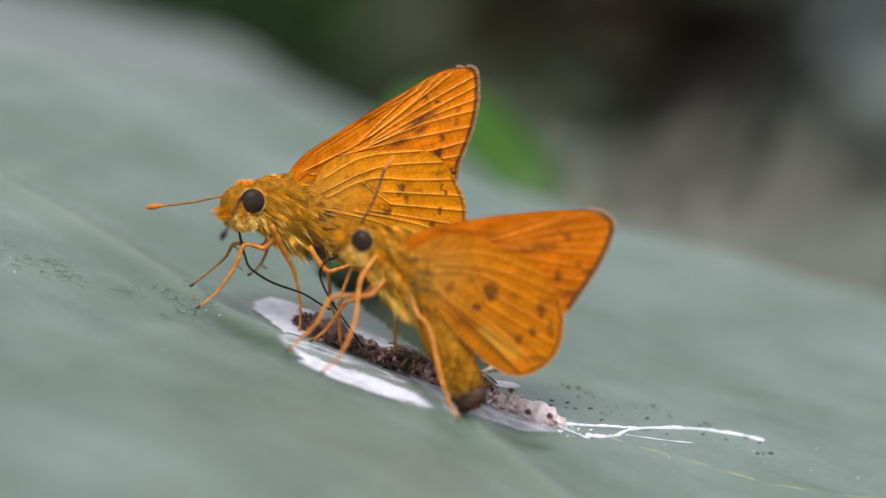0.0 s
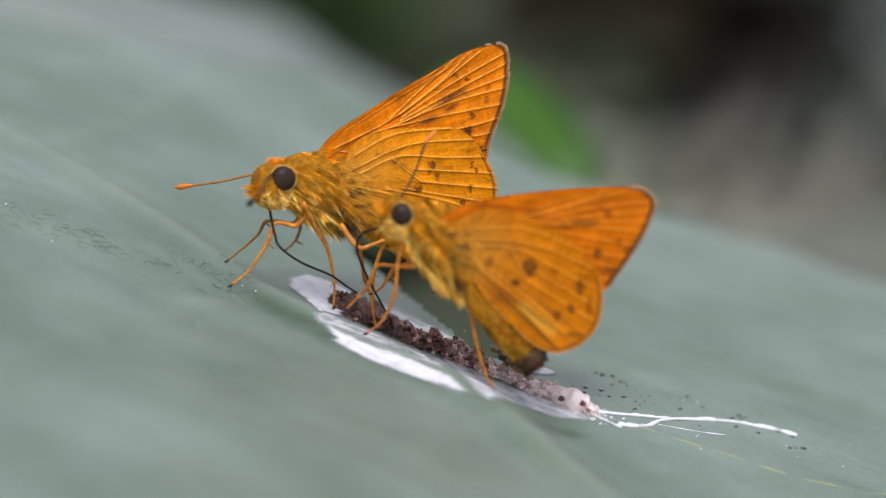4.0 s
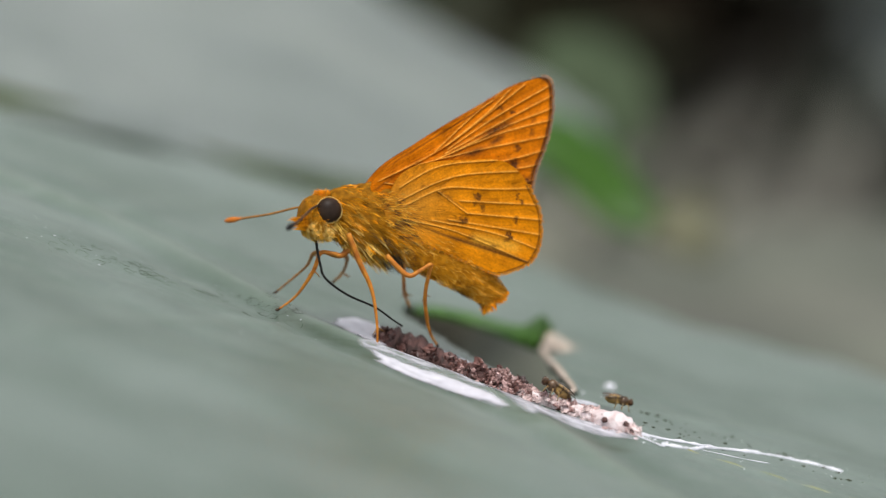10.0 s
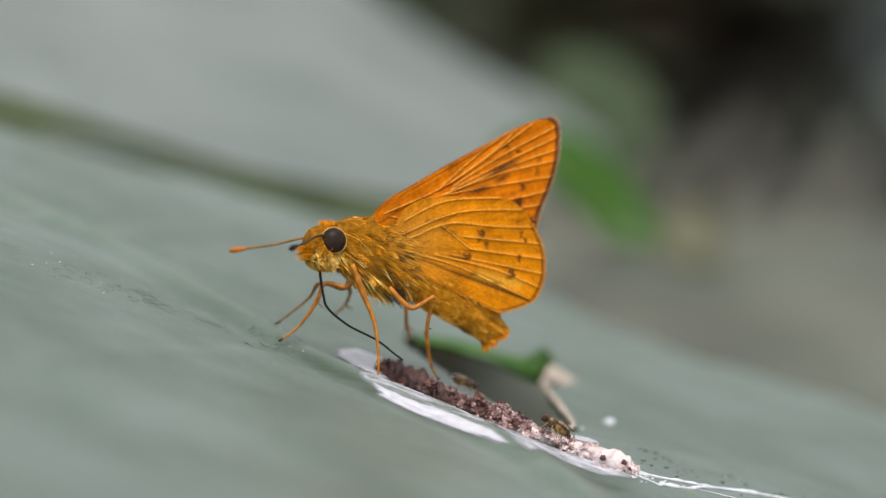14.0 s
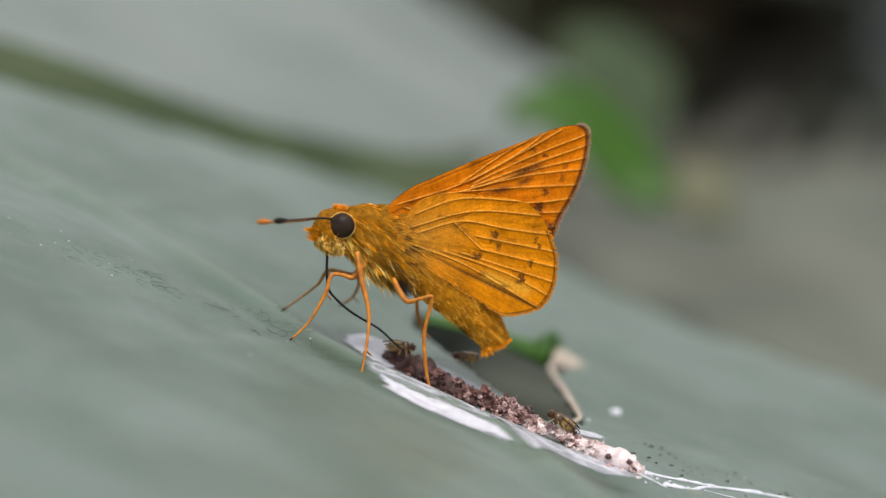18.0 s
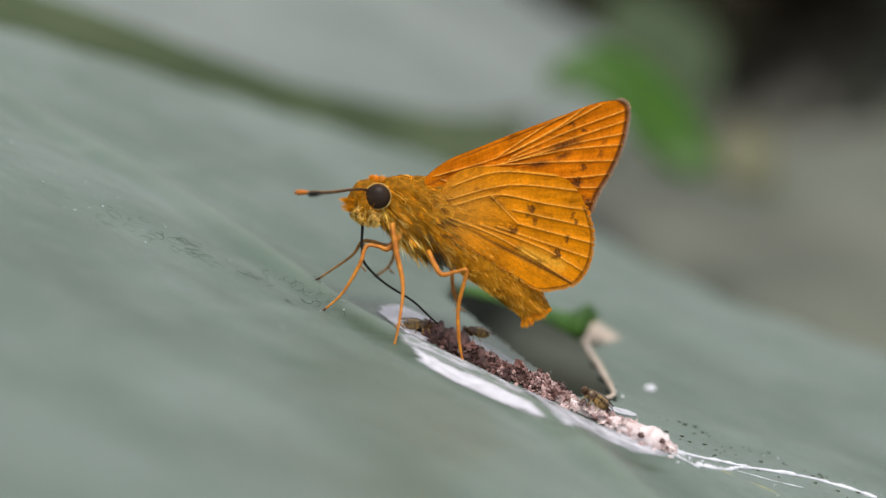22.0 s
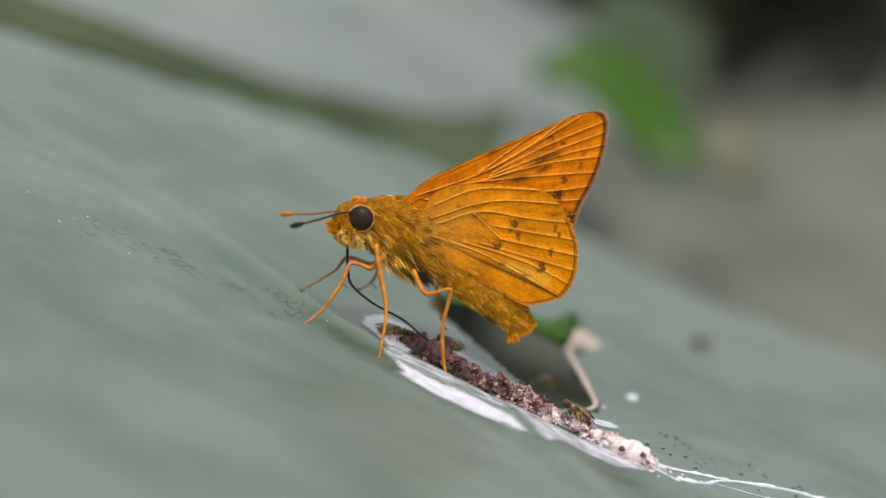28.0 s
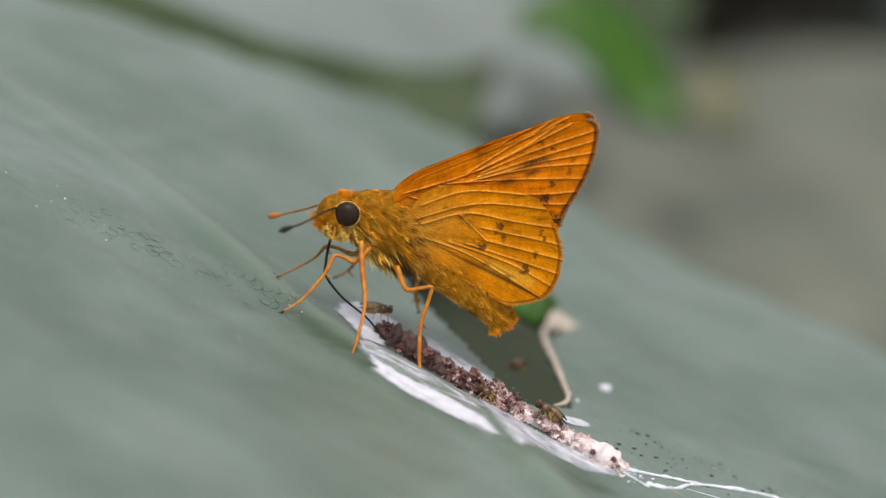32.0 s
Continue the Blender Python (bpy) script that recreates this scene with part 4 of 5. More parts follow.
FIRST = dict(
    origin=(776, 376), scale=0.03415, comb=(0.75, 0, -0.55), axis=(0.88, 0, -0.47), rest_open=4.0, rest_open_far=1.0,
    thorax=[(672, 352, 36), (700, 358, 50), (728, 370, 62), (762, 384, 72), (796, 402, 64), (826, 420, 46), (850, 440, 32)],
    abdomen=[(806, 424, 40), (850, 452, 45), (892, 486, 41), (922, 516, 34), (940, 540, 27), (950, 560, 26)], tuft=(0.25, 0, -0.35),
    mantle=((775, 345), (795, 428)), tuft_palette=ORANGE, tuft_label="flared orange tail tuft",
    dark_patches=[(775, 352, 11), (784, 388, 14), (770, 458, 20), (802, 442, 16), (738, 402, 7), (758, 418, 8)],
    head=(652, 356, 37), eye=(669, 348, 22), palps=[(626, 352, -0.5, 0.5), (628, 350, 0.5, 0.5)], crest=(660, 312),
    antennae=[(((648, 334, 0.6), (622, 334, 1.4), (585, 338, 2.8), (524, 338, 4.8)), False), (((652, 336, -0.8), (628, 336, -2.0), (590, 342, -4.0), (552, 346, -5.4)), True)],
    proboscis=[(643, 388, 0), (641, 415, -0.1), (641, 442, -0.2), (646, 466, -0.2), (680, 500, 0), (730, 532, 0.3), (758, 558, 0.5), (776, 574, 0.6)],
    legs=[(((716, 405, -0.6), (690, 438, -1.0), (672, 434, -1.2), (652, 432, -1.5), (642, 462, -1.9), (612, 512, -2.3), (580, 541, -2.6)), False),
          (((694, 395, -1.2), (702, 440, -2.0), (714, 492, -3.0), (708, 548, -4.2), (696, 600, -4.9)), False),
          (((712, 400, 0.6), (688, 436, 1.0), (655, 430, 1.4), (634, 432, 1.7), (614, 458, 2.0), (552, 501, 2.5)), True),
          (((712, 395, 0.7), (692, 440, 2.0), (690, 466, 3.4), (674, 498, 4.6), (652, 516, 5.2)), True),
          (((758, 444, -0.9), (774, 470, -2.3), (798, 464, -2.6), (818, 459, -2.7), (816, 480, -2.7), (806, 525, -2.9), (806, 570, -3.2), (812, 615, -3.5), (822, 643, -3.9)), False),
          (((798, 435, 0.8), (802, 500, 2.4), (806, 540, 4.0), (816, 578, 5.2)), False)],
    forewing=[(752, 318), (790, 285), (850, 260), (920, 232), (1000, 203), (1050, 184), (1085, 178), (1104, 181), (1111, 196), (1108, 225), (1102, 252), (1090, 284), (1076, 312), (1060, 338), (1048, 365), (1038, 386),
              (990, 392), (900, 384), (820, 362), (770, 340)],
    hindwing=[(765, 365), (776, 344), (800, 312), (835, 297), (880, 296), (930, 302), (975, 308), (1006, 322), (1028, 350), (1040, 385), (1047, 412), (1046, 442), (1039, 470), (1027, 489), (1012, 503),
              (980, 511), (950, 511), (915, 490), (870, 462), (815, 428), (775, 396)],
    forewing_spots=[(1012, 220, 7, 4, 0.7), (1034, 231, 7, 4, 0.8), (1068, 251, 4, 6, 0.5), (1062, 272, 5, 7, 0.6), (1031, 297, 6, 7, 0.75), (1020, 323, 11, 9, 0.9), (1014, 336, 5, 6, 0.6), (1040, 362, 8, 14, 0.85), (1030, 350, 5, 5, 0.6)],
    forewing_stripes=[((968, 267), (1032, 247), 6.5, 0.92), ((982, 282), (1012, 270), 5.0, 0.85), ((934, 294), (972, 288), 6.0, 0.9), ((750, 332), (802, 307), 2.6, 0.6), ((800, 308), (856, 290), 2.2, 0.5), ((770, 297), (1060, 184), 1.6, 0.6)],
    hindwing_spots=[(940, 371, 7, 9, 0.85), (946, 390, 6, 8, 0.75), (931, 381, 6, 4, 0.6), (908, 408, 9, 7, 0.85), (900, 401, 7, 3, 0.6), (915, 440, 9, 6, 0.5), (1013, 380, 4, 6, 0.8), (1018, 393, 4, 6, 0.8), (1003, 424, 5, 9, 0.8), (986, 449, 6, 10, 0.9),
                    (979, 456, 5, 4, 0.6), (955, 461, 7, 4, 0.6), (874, 352, 6, 3, 0.5), (886, 362, 8, 3, 0.45), (846, 336, 9, 3, 0.35), (836, 372, 9, 3, 0.4), (862, 420, 8, 3, 0.35)],
    hindwing_stripes=[((866, 424), (1015, 501), 3.0, 0.75), ((856, 398), (915, 412), 1.8, 0.45), ((870, 349), (921, 396), 1.8, 0.5), ((905, 430), (975, 470), 2.0, 0.4)],
    forewing_marks=FORE_MARKS, hindwing_marks=HIND_MARKS)

SECOND = dict(
    origin=(790, 440), scale=0.03328, comb=(0.6, 0, -0.7), axis=(0.72, 0, -0.69), rest_open=10.0, rest_open_far=-2.0, dark_tip=True, crisp=0.35, tone=np.array((0.86, 0.78, 0.8)),
    thorax=[(722, 378, 30), (742, 392, 44), (768, 412, 56), (798, 440, 62), (822, 468, 54), (842, 495, 40)],
    abdomen=[(818, 470, 32), (852, 514, 36), (890, 566, 36), (920, 604, 32), (938, 628, 27), (950, 646, 20)], tuft=(0.3, 0, -1.0),
    mantle=((800, 410), (822, 470)), coat=[(0.42, 0.24, 0.03), (0.3, 0.12, 0.01), (0.12, 0.05, 0.01), (0.5, 0.2, 0.01)], tuft_palette=[(0.02, 0.01, 0.006), (0.05, 0.02, 0.01), (0.03, 0.015, 0.008)], tuft_label="dark tail tuft",
    dark_patches=[(800, 455, 9), (812, 492, 13), (725, 420, 5)], dark_stem=True,
    head=(703, 380, 36), eye=(711, 380, 20), palps=[(684, 360, -0.5, 0.4), (684, 360, 0.4, 0.4)],
    antennae=[(((708, 352, -0.5), (722, 330, -0.6), (738, 296, 0.6), (755, 248, 1.6), (768, 233, 2.0)), False)],
    proboscis=[(690, 396, 0), (668, 404, 0.4), (642, 412, 1.6), (631, 430, 2.6), (634, 456, 3.4), (652, 500, 4.4), (676, 545, 5.4), (690, 572, 6.0)],
    legs=[(((758, 436, -0.5), (728, 474, -0.9), (690, 476, -1.2), (655, 480, -1.4), (632, 520, -1.7), (604, 548, -1.9), (580, 570, -2.1)), False),
          (((738, 405, -0.6), (712, 440, -1.1), (704, 470, -1.6), (698, 520, -2.2), (674, 575, -2.6), (640, 608, -2.8)), False),
          (((752, 432, 0.5), (718, 472, 1.0), (684, 488, 1.6), (664, 510, 2.4), (640, 540, 3.0), (618, 556, 3.4)), False),
          (((772, 450, 0.6), (768, 540, 2.2), (765, 582, 3.6)), True),
          (((796, 475, -0.6), (808, 512, -1.0), (822, 525, -1.3), (832, 550, -1.8), (846, 620, -2.6), (862, 668, -3.0), (876, 695, -3.3)), False),
          (((835, 490, 0.6), (872, 580, 1.8), (896, 628, 2.8), (916, 646, 3.2)), True)],
    forewing=[(772, 398), (812, 366), (860, 352), (950, 339), (1040, 331), (1110, 330), (1140, 335), (1156, 350), (1156, 368), (1140, 408), (1115, 450), (1088, 488), (1062, 516), (1000, 512), (920, 490), (830, 440)],
    hindwing=[(800, 425), (806, 400), (832, 378), (875, 370), (930, 382), (985, 404), (1030, 440), (1054, 480), (1062, 516), (1060, 548), (1050, 580), (1026, 606), (992, 620), (962, 616),
              (922, 590), (876, 545), (832, 490), (806, 450)],
    forewing_spots=[(1035, 394, 26, 8, 0.6), (1000, 402, 14, 5, 0.4), (1076, 376, 8, 9, 0.6), (1062, 366, 5, 7, 0.4), (1058, 446, 9, 10, 0.75), (1094, 424, 7, 8, 0.5), (1082, 478, 24, 9, 0.55), (1112, 440, 12, 7, 0.45)],
    hindwing_spots=[(937, 474, 15, 19, 0.8), (912, 500, 10, 8, 0.8), (866, 465, 9, 10, 0.5), (1026, 508, 8, 17, 0.7), (1010, 545, 9, 10, 0.75), (985, 560, 7, 11, 0.75), (1042, 542, 6, 20, 0.5), (1014, 592, 20, 6, 0.5), (870, 440, 20, 4, 0.3)],
    hindwing_stripes=[((850, 486), (1000, 598), 4.0, 0.65), ((880, 478), (1015, 578), 3.0, 0.4), ((830, 480), (960, 600), 4.0, 0.5), ((830, 425), (1000, 450), 3.0, 0.25)],
    forewing_stripes=[((830, 362), (960, 372), 4.0, 0.45), ((900, 378), (1010, 392), 3.0, 0.35)],
    forewing_marks=[(772, 398), (1152, 345), (1062, 516)], hindwing_marks=[(800, 425), (1058, 490), (985, 620)])

FIRST_ROWS = [
    (0, -0.00233, -0.0364, 0.01222, -23.58, -0.21, 17.21),
    (0.5, -0.00278, -0.03644, 0.0123, -24.63, -2.66, 17.93),
    (1, -0.00281, -0.03647, 0.01214, -23.82, -2.21, 19.78),
    (1.5, -0.00286, -0.03648, 0.01223, -23.79, -1.8, 19.21),
    (2, -0.00285, -0.03652, 0.01226, -24.28, -1.96, 18.83),
    (2.5, -0.00288, -0.03655, 0.01229, -23.9, -1.86, 18.87),
    (3, -0.00289, -0.03657, 0.01234, -24.68, -1.59, 19.02),
    (3.5, -0.00288, -0.03661, 0.01236, -25.19, -1.52, 19.1),
    (4, -0.00289, -0.03664, 0.01239, -25.8, -0.99, 19.45),
    (4.5, -0.00273, -0.03675, 0.01232, -26.16, -0.27, 19.54),
    (6.5, -0.00293, -0.03682, 0.01258, -27.35, 2.7, 19.54),
    (7, -0.00284, -0.03685, 0.01254, -28.1, 1.88, 18.88),
    (7.5, -0.00315, -0.03678, 0.01275, -31.26, 0.39, 10.75),
    (8, -0.00355, -0.037, 0.01282, -24.15, -4.57, 12.49),
    (8.5, -0.003, -0.03719, 0.01237, -22.37, -5.24, 18.22),
    (9, -0.0028, -0.03716, 0.01239, -21.35, -4.15, 17.96),
    (9.5, -0.00277, -0.03716, 0.01241, -21.05, -3.71, 18.07),
    (10, -0.00276, -0.03713, 0.01241, -19.97, -3.6, 18.11),
    (10.5, -0.00277, -0.03706, 0.01236, -20.64, -3.2, 17.84),
    (11, -0.00276, -0.03704, 0.01234, -20.28, -3.21, 17.88),
    (11.5, -0.00275, -0.03701, 0.01233, -21.45, -3.07, 18.09),
    (12, -0.00276, -0.03701, 0.01235, -21.69, -3.03, 17.97),
    (12.5, -0.00274, -0.037, 0.01234, -22.79, -2.87, 18.17),
    (13, -0.00273, -0.03696, 0.01234, -22.88, -2.51, 18.74),
    (13.5, -0.00272, -0.03695, 0.01233, -23.85, -2.24, 18.7),
    (14, -0.00275, -0.03691, 0.01234, -23.43, -1.93, 18.31),
    (14.5, -0.00275, -0.03689, 0.01236, -22.71, -2.1, 18.37),
    (16.5, -0.00302, -0.03677, 0.01251, -22.56, 0.03, 3.89),
    (17, -0.00298, -0.03674, 0.01242, -21.67, -1.74, 4.74),
    (17.5, -0.00264, -0.03682, 0.0123, -22.23, -2.22, 3.9),
    (18, -0.00265, -0.03683, 0.01227, -21.55, -2.21, 3.93),
    (18.5, -0.00264, -0.03684, 0.01224, -22.21, -2.17, 4.04),
    (19, -0.00266, -0.03685, 0.01221, -22.12, -1.92, 4.7),
    (19.5, -0.00265, -0.03687, 0.0122, -22.56, -2.59, 3.45),
    (20, -0.00265, -0.03686, 0.01225, -21.56, -2.22, 3.84),
    (20.5, -0.00265, -0.03684, 0.01231, -21.37, -2.22, 3.65),
    (21, -0.00264, -0.03683, 0.0123, -21.24, -2.46, 3.16),
    (21.5, -0.00264, -0.03684, 0.01229, -21.32, -2.45, 3.35),
    (22, -0.00264, -0.03685, 0.01227, -21.83, -2.59, 2.82),
    (22.5, -0.00266, -0.03684, 0.01227, -21.81, -1.88, 3.83),
    (23, -0.00265, -0.03684, 0.01226, -21.95, -2.6, 1.52),
    (23.5, -0.00268, -0.03685, 0.01229, -22.09, -3.17, -0.34),
    (24, -0.00264, -0.03682, 0.01224, -22.06, -2.92, 0.29),
    (24.5, -0.00261, -0.0368, 0.01218, -21.87, -2.99, 0.45),
    (25, -0.00264, -0.03679, 0.0122, -22.74, -2.39, 1.76),
    (25.5, -0.00268, -0.03675, 0.01226, -22.95, -2.4, 0.39),
    (27.5, -0.00264, -0.03684, 0.01189, -21.83, -6.33, 2.96),
    (28, -0.0026, -0.03684, 0.01188, -21.31, -5.72, 2.88),
    (28.5, -0.00255, -0.03684, 0.01187, -21.28, -5.59, 3.09),
    (29, -0.00257, -0.03685, 0.01187, -21.72, -6.05, 2.22),
    (29.5, -0.00254, -0.03685, 0.01195, -21.32, -6.62, 1.21),
    (30, -0.00255, -0.03664, 0.01212, -17.32, -4.97, 2.54),
    (30.5, -0.00257, -0.03657, 0.01202, -13.88, -5.13, 2.69),
    (31, -0.00228, -0.03647, 0.01182, -12.72, -5.36, 5.29),
    (31.5, -0.0022, -0.0364, 0.01163, -11.92, -5.79, 5.42),
    (32, -0.00221, -0.03626, 0.0116, -12.86, -4.38, 5.51),
]
FIRST_FEET = [
    (0, 7.6, [(-0.00969, -0.03982, 0.00701), (-0.00325, -0.03769, 0.00439), (-0.01026, -0.03564, 0.00645), (-0.00659, -0.03198, 0.00465), (-0.00065, -0.03864, 0.00368), (-0.00081, -0.03497, 0.00315)]),
    (8.4, 14.6, [(-0.00954, -0.03805, 0.00669), (-0.00357, -0.04007, 0.005), (-0.01025, -0.03499, 0.00644), (-0.00677, -0.03077, 0.00449), (0.00077, -0.03606, 0.00277), (-0.00114, -0.03083, 0.00254)]),
    (16.4, 32, [(-0.00901, -0.03977, 0.00686), (-0.00492, -0.04173, 0.00573), (-0.01025, -0.03513, 0.00644), (-0.0068, -0.03144, 0.00455), (-0.00048, -0.04076, 0.00405), (-0.0009, -0.03159, 0.00262)]),
]
SECOND_FEET = [(1.2, 7.75, [(-0.00367, -0.0407, 0.0051), (-0.00165, -0.04261, 0.0047), (-0.00236, -0.03783, 0.00414), (0.00275, -0.03611, 0.00217), (0.00627, -0.04512, 0.00254), (0.00791, -0.03867, 0.00094)])]
SWAY = [(0, 9.5), (2, 9.6), (4, 9.5), (5.5, 9.1), (7, 8.5), (7.7, 8.5), (8.0, 7.8), (8.5, 4.5), (9, 1.9), (9.5, 1.1), (10, 0.6), (10.5, 0), (30, 0), (31, 0.35), (32, 0.9)]
BANK_SWAY = [(0, 8.8), (4, 8.8), (7, 8.8), (7.7, 8.6), (8.0, 7.6), (8.5, 4.4), (9, 1.8), (9.5, 0.9), (10, 0.3), (10.5, -0.4), (12, -0.4), (13, 0.1), (14, 0.4), (17, 0.7), (18, 2.3), (19, 2.7), (22, 2.7), (23, 3.2), (25, 3.5), (28, 2.9), (30, 2.9), (32, 5.4)]
PALE_SWAY = [(0, 11.9), (2, 12.0), (4, 11.9), (5.5, 11.4), (7, 10.6), (7.7, 10.6), (8.0, 9.7), (8.5, 5.6), (9, 2.4), (9.5, 1.4), (10, 0.7), (10.5, 0), (12, 0), (14, 0.7), (17, 1.1), (18, 2.0), (22, 2.2), (25, 2.6), (30, 2.2), (32, 3.4)]
SECOND_ROWS = [
    (0, 0.00326, -0.04348, 0.01087, -26.33, 0.71, -2.16),
    (0.3, 0.00255, -0.04353, 0.0107, -26.33, 0.71, -2.16),
    (0.5, 0.0032, -0.04407, 0.00966, -26.34, -1.98, -0.83),
    (0.6, 0.00304, -0.04416, 0.00945, -26.34, -1.98, -0.83),
    (0.8, 0.00257, -0.04413, 0.00947, -26.36, -2.88, -0.39),
    (1, 0.00253, -0.0441, 0.00952, -26.36, -2.88, -0.39),
    (1.2, 0.00327, -0.04391, 0.00998, -26.32, -0.19, -1.72),
    (1.5, 0.0035, -0.04383, 0.01018, -26.32, -0.19, -1.72),
    (2, 0.00368, -0.04374, 0.01037, -26.32, -0.19, -1.72),
    (2.5, 0.00359, -0.04371, 0.01043, -26.32, -0.19, -1.72),
    (3, 0.00361, -0.04366, 0.01054, -26.32, -0.19, -1.72),
    (3.5, 0.0036, -0.04344, 0.01099, -26.32, -0.19, -1.72),
    (4, 0.00335, -0.04328, 0.01129, -26.32, -0.19, -1.72),
    (4.5, 0.00343, -0.04329, 0.01128, -26.32, -0.19, -1.72),
    (6.5, 0.00328, -0.0433, 0.01125, -26.33, 0.71, -2.16),
    (7, 0.00352, -0.04329, 0.01127, -26.33, 0.71, -2.16),
    (7.5, 0.00351, -0.04329, 0.01129, -26.33, 0.71, -2.16),
    (7.7, 0.00347, -0.04332, 0.01122, -26.33, 0.71, -2.16),
    (7.8, 0.0039, -0.04327, 0.01137, -26.32, -0.19, -1.72),
    (7.9, 0.00674, -0.04321, 0.0118, -26.56, -7.36, 1.85),
    (7.95, 0.0102, -0.05201, 0.0232, -29.79, -12.0, 12.66),
    (8, 0.0114, -0.06022, 0.0301, -33.74, -37.03, 20.1),
    (8.05, 0.0136, -0.0672, 0.0368, -36.59, -60.0, 24.58),
    (8.12, 0.035, -0.075, 0.075, -36.59, -61.0, 24.58),
    (8.4, 0.12, -0.12, 0.16, -36.59, -61.94, 4.58),
    (9, 0.3, -0.3, 0.32, -36.59, -61.94, -35.42),
    (11, 0.5, -0.9, -0.409, -26, 0, -60),
    (32, 0.5, -0.9, -0.409, -26, 0, -60),
]
first = skipper(FIRST, "orange skipper butterfly with brown-spotted wings feeding on a dropping", pose(*FIRST_ROWS[0][1:]), 5)
second = skipper(SECOND, "orange skipper butterfly with dark abdomen tip perched on a dropping", pose(*SECOND_ROWS[0][1:]), 11)


# ---- the dropping and its stains on the leaf ----
def stain(outline, thick, soft, seed, streak=0.35, step=0.09):
    """A thin dried stain on the leaf, chalky where thick and glassy towards its ragged edge."""
    edge = spline(outline, 8, True)
    lo, hi = edge.min(0) - soft, edge.max(0) + soft
    xs, ys = np.arange(lo[0], hi[0], step), np.arange(lo[1], hi[1], step)
    X, Y = np.meshgrid(xs, ys)
    x, y = X.ravel(), Y.ravel()
    ring = np.concatenate([edge, edge[:1]])
    d = nearest(ring, x, y) * np.where(inside(edge, x, y), 1, -1)
    # along and across the streaks, which run with the dropping
    a, b = x * 0.9 - y * 0.43, x * 0.43 + y * 0.9
    ragged = np.array([0.9 * noise.noise(Vector((p * 0.55, q * 2.3, seed))) + 0.5 * noise.noise(Vector((p * 1.7, q * 5.5, seed + 3))) + 0.25 * noise.noise(Vector((p * 6, q * 9, seed))) for p, q in zip(a, b)])
    w = np.clip((d + 0.6 * soft * ragged) / soft, 0, 1)
    w = w * w * (3 - 2 * w) * thick * np.clip(1 - streak * (0.5 + 1.4 * ragged), 0.05, 1.3)
    w = np.clip(w, 0, 0.97)
    n = len(xs)
    used, verts, faces, cols = {}, [], [], []
    for i in range(len(ys) - 1):
        for j in range(n - 1):
            q = (i * n + j, i * n + j + 1, (i + 1) * n + j + 1, (i + 1) * n + j)
            if max(w[k] for k in q) < 0.03:
                continue
            for k in q:
                if k not in used:
                    used[k] = len(verts)
                    verts.append((x[k], y[k], leaf_top(x[k], y[k]) + 0.07 + 0.05 * w[k] + 0.01 * (seed % 3)))
                    cols.append((w[k],) * 3)
            faces.append(tuple(used[k] for k in q))
    return verts, faces, STAIN, ("scales", np.array(cols))


def crumbs(line, n, size, spread, rng, lift, tones):
    """Crumbs heaped along a line. tones: shares along it of (dark, pink, white) colours."""
    verts, faces, cols = [], [], []
    path = spline(line, 10)
    shades = np.array([(0.045, 0.018, 0.016), (0.16, 0.075, 0.065), (0.48, 0.32, 0.31), (0.7, 0.6, 0.61)])
    for _ in range(n):
        w = rng.random()
        u = w * (len(path) - 1.001)
        i = int(u)
        x, y = path[i] * (1 - u % 1) + path[i + 1] * (u % 1)
        a, b = rng.normal() * spread, rng.normal() * spread
        x, y = x + a, y + b
        r = size * (0.3 + 1.6 * rng.random() ** 3)
        heap = max(0.0, 1 - (a * a + b * b) / (2.2 * spread) ** 2)
        z = leaf_top(x, y) + lift * heap * (0.5 + 0.3 * rng.random() + 0.7 * noise.noise(Vector((x * 1.1, y * 1.1, 3)))) + r * 0.1
        off = Vector((rng.random() * 50, rng.random() * 50, 0))
        turn = Euler((rng.random() * 3, rng.random() * 3, rng.random() * 3)).to_matrix()
        v, f = ball((0, 0, 0), (r, r * (0.5 + 0.5 * rng.random()), r * (0.35 + 0.5 * rng.random())), 8, 6, 0)
        o = len(verts)
        for p in v:
            p = Vector(p)
            p = turn @ (p * (1 + 1.5 * noise.noise(p * (1.7 / r) + off)))
            verts.append((p.x + x, p.y + y, p.z + z))
        faces += [tuple(q + o for q in k) for k in f]
        k = np.interp(w, [0, 0.5, 1], tones) + rng.normal() * 0.38 + 1.3 * noise.noise(Vector((x * 1.4, y * 1.4, 8)))
        k = min(max(k, 0), 3)
        c = shades[int(k)] * (1 - k % 1) + shades[min(int(k) + 1, 3)] * (k % 1)
        cols += [c * (0.8 + 0.4 * rng.random())] * len(v)
    return verts, faces, CRUMB, ("scales", np.array(cols))


def ridge(line, radii, n=10, rough=0.45):
    q = [(x, y, leaf_top(x, y) + r * 0.25) for (x, y), r in zip(line, radii)]
    return tube(q, radii, 18, n, 1.0, rough)


BEHIND = [(-1.1, -34.2), (0.2, -33.8), (1.3, -34.5), (3.2, -36.1), (4.4, -37.5), (3.8, -38.8), (1.4, -37.8), (-0.4, -36.8)]
FLECK = [(8.1, -39.2), (9.3, -38.5), (10.3, -38.8), (9.6, -39.9), (8.6, -40.2)]
DARK_SPOTS = [(10.25, -44.35, 0.2), (11.5, -44.75, 0.22)]


